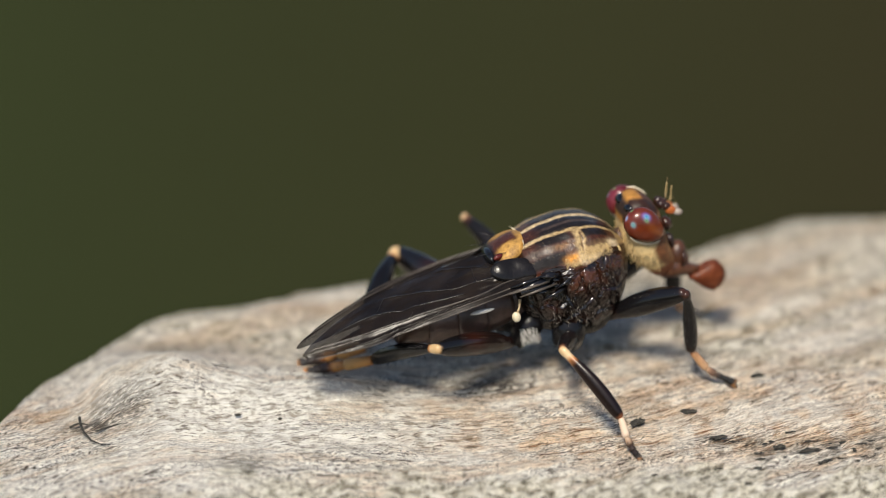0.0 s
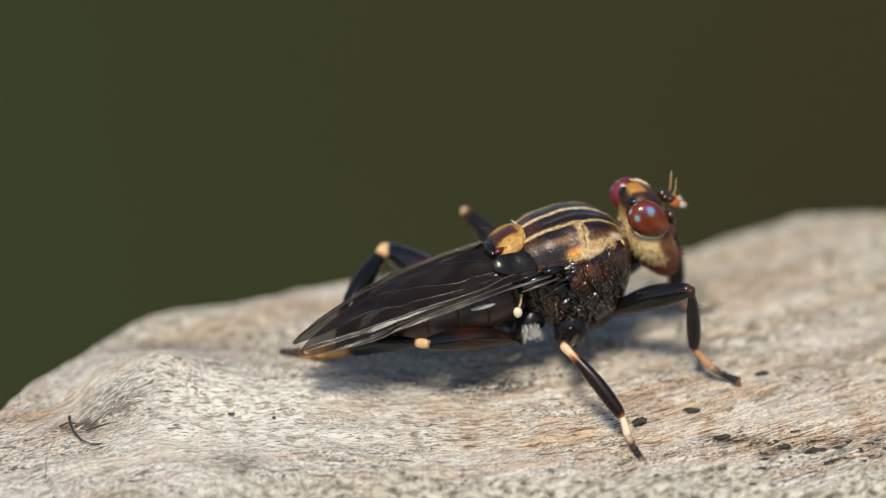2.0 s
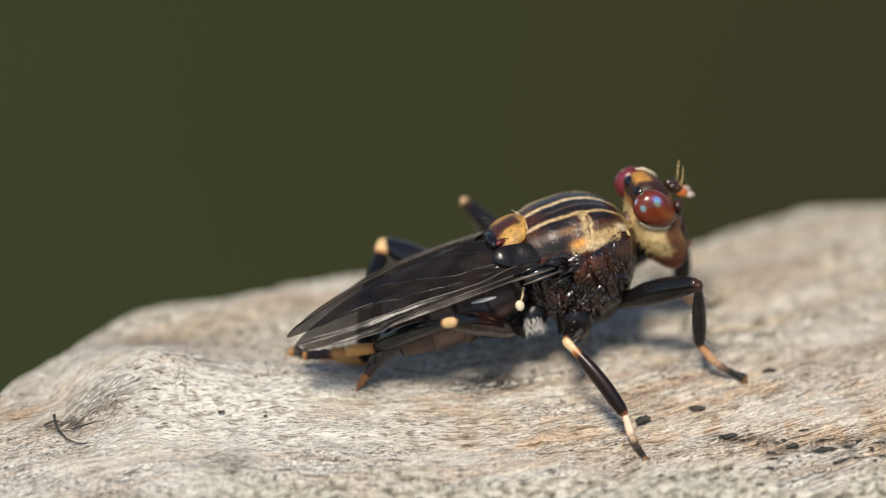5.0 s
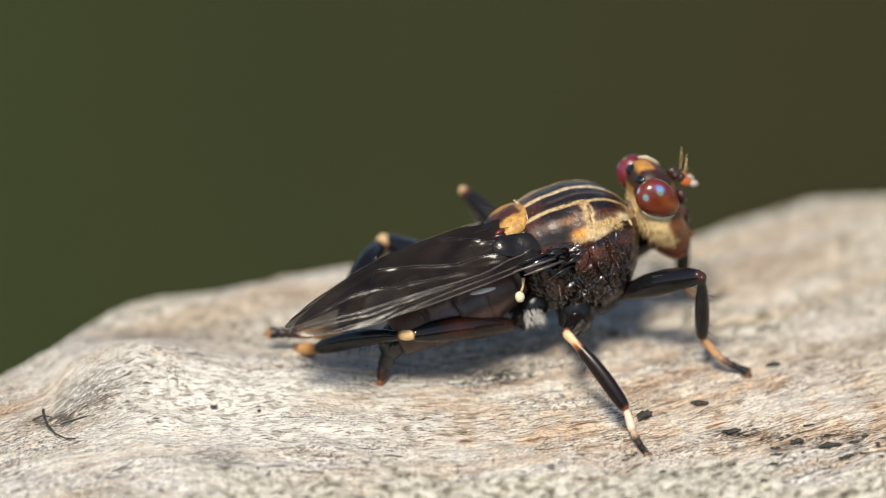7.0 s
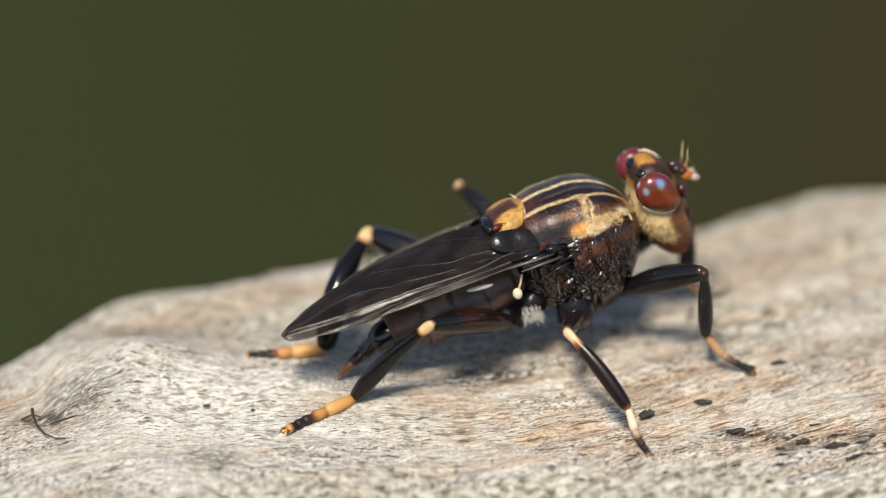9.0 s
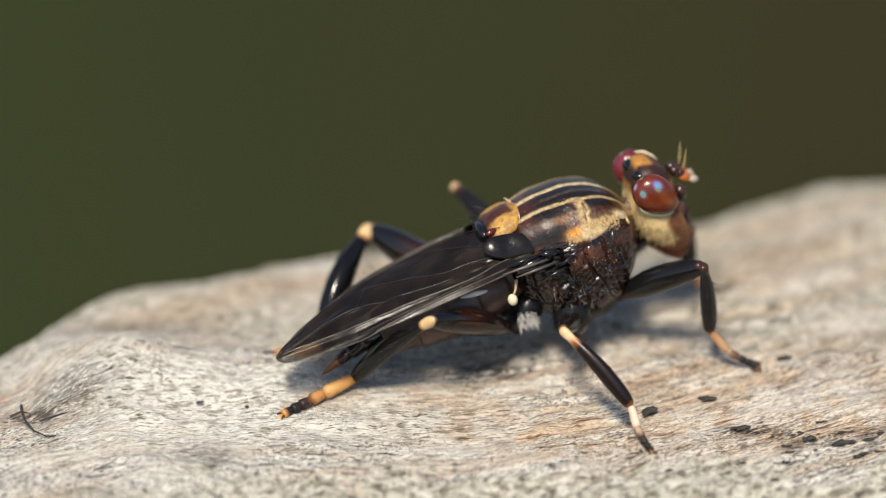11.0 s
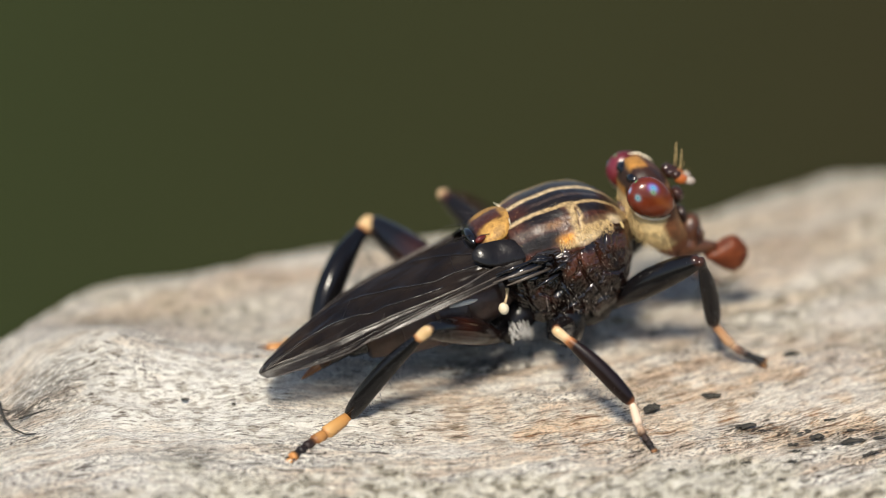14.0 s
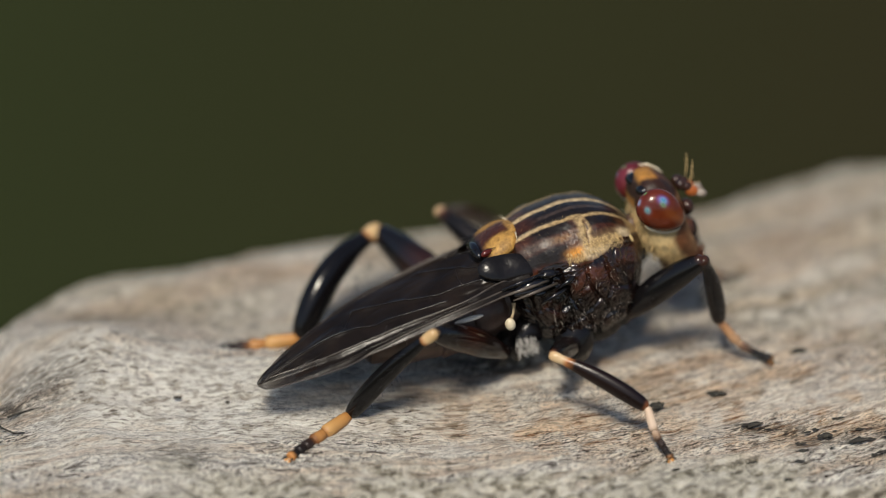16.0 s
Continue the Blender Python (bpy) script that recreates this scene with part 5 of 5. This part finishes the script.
# the hind legs are rubbed together, then set down: seconds and place
HIND_R_KNEE = [(0.0, -3.00, -2.81, 1.62), (0.3, -3.10, -2.77, 1.42), (0.6, -3.14, -2.73, 1.41), (0.9, -2.71, -3.05, 1.56), (1.2, -2.93, -2.87, 1.53),
               (1.5, -2.77, -2.97, 1.61), (1.8, -3.16, -2.57, 1.63), (2.0, -3.23, -2.52, 1.56), (2.4, -3.18, -2.50, 1.64), (3.0, -3.31, -2.31, 1.55),
               (3.3, -2.82, -2.78, 1.78), (3.7, -2.90, -2.70, 1.80), (3.9, -2.50, -2.97, 1.91), (4.2, -2.85, -2.69, 1.91), (6.3, -1.98, -2.95, 2.42),
               (6.5, -3.07, -2.52, 1.79), (6.7, -3.44, -2.14, 1.37), (7.0, -3.40, -2.19, 1.35), (7.2, -2.78, -2.73, 1.89), (7.6, -2.57, -2.73, 2.17),
               (7.8, -2.57, -2.83, 1.96), (8.0, -2.85, -2.68, 1.77), (8.3, -3.02, -2.62, 1.47), (8.7, -2.94, -2.65, 1.74), (11.3, -2.86, -2.90, 1.83),
               (11.6, -2.82, -3.04, 1.60), (12.0, -2.93, -3.03, 1.50), (14.0, -2.82, -3.20, 1.63), (15.5, -2.68, -3.38, 1.56)]
HIND_R_ANKLE = [(0.0, -4.53, -0.96, 0.50), (0.3, -4.49, -0.74, 0.44), (0.6, -4.91, -0.90, 0.70), (0.9, -4.19, -1.20, 0.38), (1.2, -4.77, -1.30, 0.44),
                (1.5, -4.05, -1.02, 0.35), (1.8, -4.81, -0.77, 0.61), (2.0, -4.94, -0.75, 0.58), (2.4, -4.92, -0.89, 0.46), (3.0, -5.39, -0.99, 0.57),
                (3.3, -4.82, -1.63, 0.47), (3.7, -4.87, -1.22, 0.82), (3.9, -4.62, -1.87, 0.76), (4.2, -4.43, -1.03, 0.58), (6.3, -4.01, -1.78, 1.19),
                (6.5, -4.89, -1.03, 0.57), (6.7, -5.50, -0.80, 0.37), (7.0, -5.47, -0.84, 0.41), (7.2, -4.26, -1.13, 0.39), (7.6, -4.65, -1.58, 0.98),
                (7.8, -4.20, -1.87, 0.10), (8.0, -4.48, -1.68, -0.07), (8.3, -4.77, -1.91, -0.39), (8.7, -4.50, -2.05, -0.18), (9.0, -4.48, -2.10, -0.14), (11.3, -4.68, -1.62, -0.18),
                (11.6, -4.64, -2.80, -0.34), (12.0, -4.62, -3.23, -0.29), (14.0, -4.39, -2.80, -0.43), (15.5, -4.40, -2.80, -0.54)]
HIND_R_TOE = [(0.0, -6.15, -0.54, -0.02), (0.3, -5.80, 0.10, -0.36), (0.6, -6.30, 0.04, 0.18), (0.9, -5.36, -0.04, -0.23), (1.2, -6.29, -0.64, -0.11),
              (1.5, -5.61, -0.40, -0.15), (1.8, -6.18, 0.19, 0.09), (2.0, -6.13, 0.34, -0.10), (2.4, -6.37, 0.00, 0.05), (3.0, -6.67, -0.13, -0.26),
              (3.3, -6.29, -0.82, -0.04), (3.7, -6.45, -0.57, 0.46), (3.9, -6.18, -1.26, 0.26), (4.2, -6.00, -0.36, 0.20), (6.3, -5.61, -1.39, 0.59),
              (6.5, -6.40, -0.35, -0.00), (6.7, -6.69, 0.29, -0.30), (7.0, -6.22, 0.60, -0.25), (7.2, -5.85, -0.51, 0.01), (7.6, -6.17, -0.74, 0.77),
              (7.8, -5.83, -1.27, -0.10), (8.0, -6.07, -2.38, 0.14), (8.3, -6.02, -3.05, -0.40), (8.7, -5.89, -3.05, -0.45), (9.0, -5.89, -3.02, -0.48), (11.3, -6.06, -2.59, -0.46),
              (11.6, -5.85, -4.05, -0.76), (12.0, -5.81, -4.40, -0.82), (14.0, -5.52, -4.07, -0.76), (15.5, -5.50, -4.12, -0.77)]
HIND_L_KNEE = [(0.0, -3.99, 1.80, 2.03), (0.3, -4.03, 1.66, 2.15), (0.6, -4.18, 1.43, 2.12), (0.9, -3.96, 1.76, 2.13), (1.2, -4.10, 1.61, 2.04),
               (1.5, -3.79, 1.72, 2.46), (1.8, -4.10, 1.46, 2.21), (2.0, -4.15, 1.38, 2.19), (2.4, -4.24, 1.20, 2.14), (3.0, -4.30, 1.14, 1.97),
               (3.3, -4.08, 1.34, 2.30), (3.7, -4.05, 1.52, 2.15), (3.9, -4.13, 1.39, 2.12), (4.2, -4.30, 1.11, 2.01), (6.3, -3.66, 2.11, 2.14),
               (6.5, -4.04, 1.66, 2.04), (6.7, -4.19, 1.60, 1.68), (7.0, -3.99, 1.85, 1.78), (7.2, -3.95, 1.88, 1.85), (7.6, -3.93, 2.03, 1.52),
               (7.8, -3.99, 1.78, 1.95), (8.0, -4.18, 1.48, 1.90), (8.3, -4.25, 1.23, 2.02), (8.7, -4.23, 1.19, 2.16), (13.0, -4.08, 1.40, 1.86),
               (14.0, -3.97, 1.40, 1.92), (16.0, -4.11, 1.40, 1.93)]
HIND_L_ANKLE = [(0.0, -4.70, -0.43, 0.59), (0.3, -4.79, -0.43, 0.54), (0.6, -5.22, -0.61, 0.60), (0.9, -4.54, -0.40, 0.53), (1.2, -5.07, -0.19, 0.20),
                (1.5, -4.16, -0.30, 0.63), (1.8, -5.11, -0.45, 0.51), (2.0, -5.15, -0.50, 0.44), (2.4, -5.23, -0.59, 0.30), (3.0, -5.62, -0.85, 0.60),
                (3.3, -4.76, -0.84, 0.76), (3.7, -4.41, -0.34, 0.16), (3.9, -4.72, -1.05, 0.99), (4.2, -4.70, -0.98, 0.27), (6.3, -4.13, 0.98, -0.32),
                (6.5, -5.07, -0.49, 0.67), (6.7, -4.00, -0.70, 0.18), (7.0, -4.85, -0.50, 0.66), (7.2, -4.14, -0.56, 0.59), (7.6, -4.47, -0.21, 0.01),
                (7.8, -4.28, -0.61, 0.62), (8.0, -4.46, -0.77, 0.34), (8.3, -5.56, -0.40, 0.35), (8.7, -5.25, -0.50, 0.20), (9.0, -5.20, -0.50, 0.15), (11.3, -5.16, -0.60, 0.0),
                (14.0, -5.16, -0.60, -0.02), (14.3, -5.40, -0.62, 0.13), (16.0, -5.34, -0.60, 0.12)]
HIND_L_TOE = [(0.0, -6.29, -0.21, 0.04), (0.3, -6.20, 0.44, 0.15), (0.6, -6.47, 0.48, 0.23), (0.9, -5.63, 0.52, -0.38), (1.2, -6.28, -1.35, 0.51),
              (1.5, -5.78, -0.41, 0.11), (1.8, -6.37, 0.64, 0.19), (2.0, -6.60, 0.29, 0.02), (2.4, -6.58, 0.44, 0.17), (3.0, -6.87, 0.00, -0.18),
              (3.3, -6.16, -0.04, 0.21), (3.7, -5.59, -1.55, 0.42), (3.9, -6.28, -0.95, 0.33), (4.2, -6.08, 0.01, 0.30), (6.3, -5.24, -0.30, -0.19),
              (6.5, -6.57, 0.01, 0.03), (6.7, -5.68, -0.82, -0.03), (7.0, -6.53, -0.27, 0.53), (7.2, -5.42, 0.35, -0.08), (7.6, -6.16, -0.31, -0.16),
              (7.8, -5.84, -0.94, 0.01), (8.0, -6.02, -1.43, 0.20), (8.3, -7.25, -0.50, 0.05), (8.7, -6.95, -0.55, 0.05), (9.0, -6.91, -0.60, 0.05), (11.3, -6.89, -0.62, -0.18),
              (14.0, -6.86, -0.65, -0.18), (14.3, -7.00, -0.72, -0.03), (16.0, -6.95, -0.72, -0.03)]

MID_R_STEP = [(0.0, 0.0), (15.6, 0.0), (15.8, 0.28), (16.0, 0.28)]
MID_L_STEP = [(0.0, 0.0), (14.1, 0.0), (14.5, -0.30), (16.0, -0.35)]
MID_L_WAY = [(0.0, -0.61, -0.13, 0.78), (8.0, -0.59, -0.13, 0.80), (12.5, -0.64, -0.16, 0.75), (16.0, -0.73, -0.25, 0.64)]
# how far the mouthparts are out
SUCK = [(0.0, 1.0), (0.1, 0.75), (0.3, 0.35), (0.5, 0.12), (0.8, 0.0), (5.8, 0.0), (6.1, 1.0), (6.3, 1.0), (6.45, 0.6), (6.6, 0.25), (6.8, 0.0),
        (12.7, 0.0), (13.0, 0.5), (13.25, 1.0), (14.05, 1.0), (14.3, 0.4), (14.6, 0.25), (15.2, 0.12), (16.0, 0.1)]
# droop of the abdomen and of the ovipositor, degrees
DROOP = [(0.0, -4, 0), (3.0, -2, 5), (3.4, 4, 8), (4.2, 6, 10), (6.1, 11, 46), (7.0, 11, 44), (7.3, 4, 10), (7.7, 9, 12), (8.5, 11, 10), (11.3, 6, 6), (11.6, 10, 8), (13.0, 6, 8), (16.0, -2, 4)]
# how far the wing tips sink, degrees
SINK = [(0.0, 0.0), (9.0, 0.0), (11.3, 3.6), (14.0, 3.4), (14.6, 2.2), (16.0, 1.8)]
# how far the left wing lies out past the right one, degrees
ASIDE = [(0.0, 0.7), (1.0, 0.6), (2.0, 0.9), (3.3, 1.5), (4.2, 1.5), (6.3, 0.5), (7.2, -1.0), (16.0, -1.0)]
# spread of the wings, degrees
SPREAD = [(0.0, 0.0), (4.0, 0.0), (4.2, 3.0), (4.6, 0.0), (6.3, 0.0), (6.5, 7.0), (6.9, 9.0), (7.0, 11.0), (7.15, 2.0), (7.3, 0.0), (16.0, 0.0)]


def level(rows, t, k=1):
    return float(np.interp(t, [r[0] for r in rows], [r[k] for r in rows]))


def steps(step):
    return [round(k * step, 3) for k in range(int(round(16.0 / step)) + 1)]


def leg_motion(name, times):
    hip, ankle, toe, bulge = PLANTED[name]
    f, ti, ta, lf, lt, ls = LEGS[name]
    keys = ([], [], [])
    for t in times:
        m = body_at(t)
        inv = m.inverted()
        h = m @ (Vector(hip) * MM)
        if name == "hind_r":
            a, e = track(HIND_R_ANKLE, t) * MM, track(HIND_R_TOE, t) * MM
        elif name == "hind_l":
            a, e = track(HIND_L_ANKLE, t) * MM, track(HIND_L_TOE, t) * MM
        else:
            go = Vector((0.8, -1.0, 0)) * level(MID_R_STEP, t) if name == "mid_r" else Vector((0, level(MID_L_STEP, t), 0)) if name == "mid_l" else Vector()
            a, e = (Vector(ankle) + go) * MM, (Vector(toe) + go) * MM
        if "hind" in name:
            k = h + (track(HIND_R_KNEE if name == "hind_r" else HIND_L_KNEE, t) * MM - h).normalized() * lf * MM
            a = k + (a - k).normalized() * lt * MM
        else:
            way = track(MID_L_WAY, t) if name == "mid_l" else Vector(bulge)
            if name == "mid_r":
                way += Vector((-1.1, 0, -0.5)) * level(MID_R_STEP, t)
            k = knee_of(h, a, lf * MM, lt * MM, way)
        for row, (p, q) in zip(keys, ((h, k), (k, a), (a, e))):
            row.append((t, inv @ bone(p, q, Vector((0, 0, 1)))))
    for ob, rows in zip((f, ti, ta), keys):
        walk(ob, rows)


def motions():
    walk(fly, [(t, body_at(t)) for t in steps(0.25)])
    for name in PLANTED:
        leg_motion(name, steps(0.1 if "hind" in name else 0.25))
    def at(p, ry=0.0, rz=0.0, rx=0.0):
        return pose(p[0] * MM, p[1] * MM, p[2] * MM, rx, ry, rz)
    walk(head, [(0.0, at(NECK)), (16.0, at(NECK))])
    walk(abdomen, [(t, at((-1.15, 0, -0.1), -level(DROOP, t))) for t in steps(0.2)])
    walk(ovi, [(t, at((-3.0, 0, 0.16), -level(DROOP, t, 2))) for t in steps(0.2)])
    for sgn, wing in WINGS.items():
        walk(wing, [(t, at((HINGE.x, HINGE.y * -sgn, HINGE.z), 0.2 * level(SPREAD, t) - level(SINK, t) + (0.7 * level(ASIDE, t) if sgn > 0 else 0.0), (-level(ASIDE, t) if sgn > 0 else 0.0) - (0.3 if sgn < 0 else 0.0) * sgn * level(SPREAD, t), (1.0 if sgn < 0 else 0.0) * level(SPREAD, t))) for t in steps(0.1)])
    for t_rows, ob in ((lambda k: at((2.25 + 0.47 * k, 0, -0.30 - 0.52 * k), 60 - 32 * k), rostrum), (lambda k: at((2.06 + 1.14 * k, 0, -0.62 - 0.64 * k), 16 + 4 * k), labellum)):
        walk(ob, [(t, t_rows(level(SUCK, t))) for t in steps(0.1)])


cam.data.dof.use_dof = True
cam.data.dof.focus_object = WINGS[-1]
cam.data.dof.aperture_fstop = 36.0
motions()
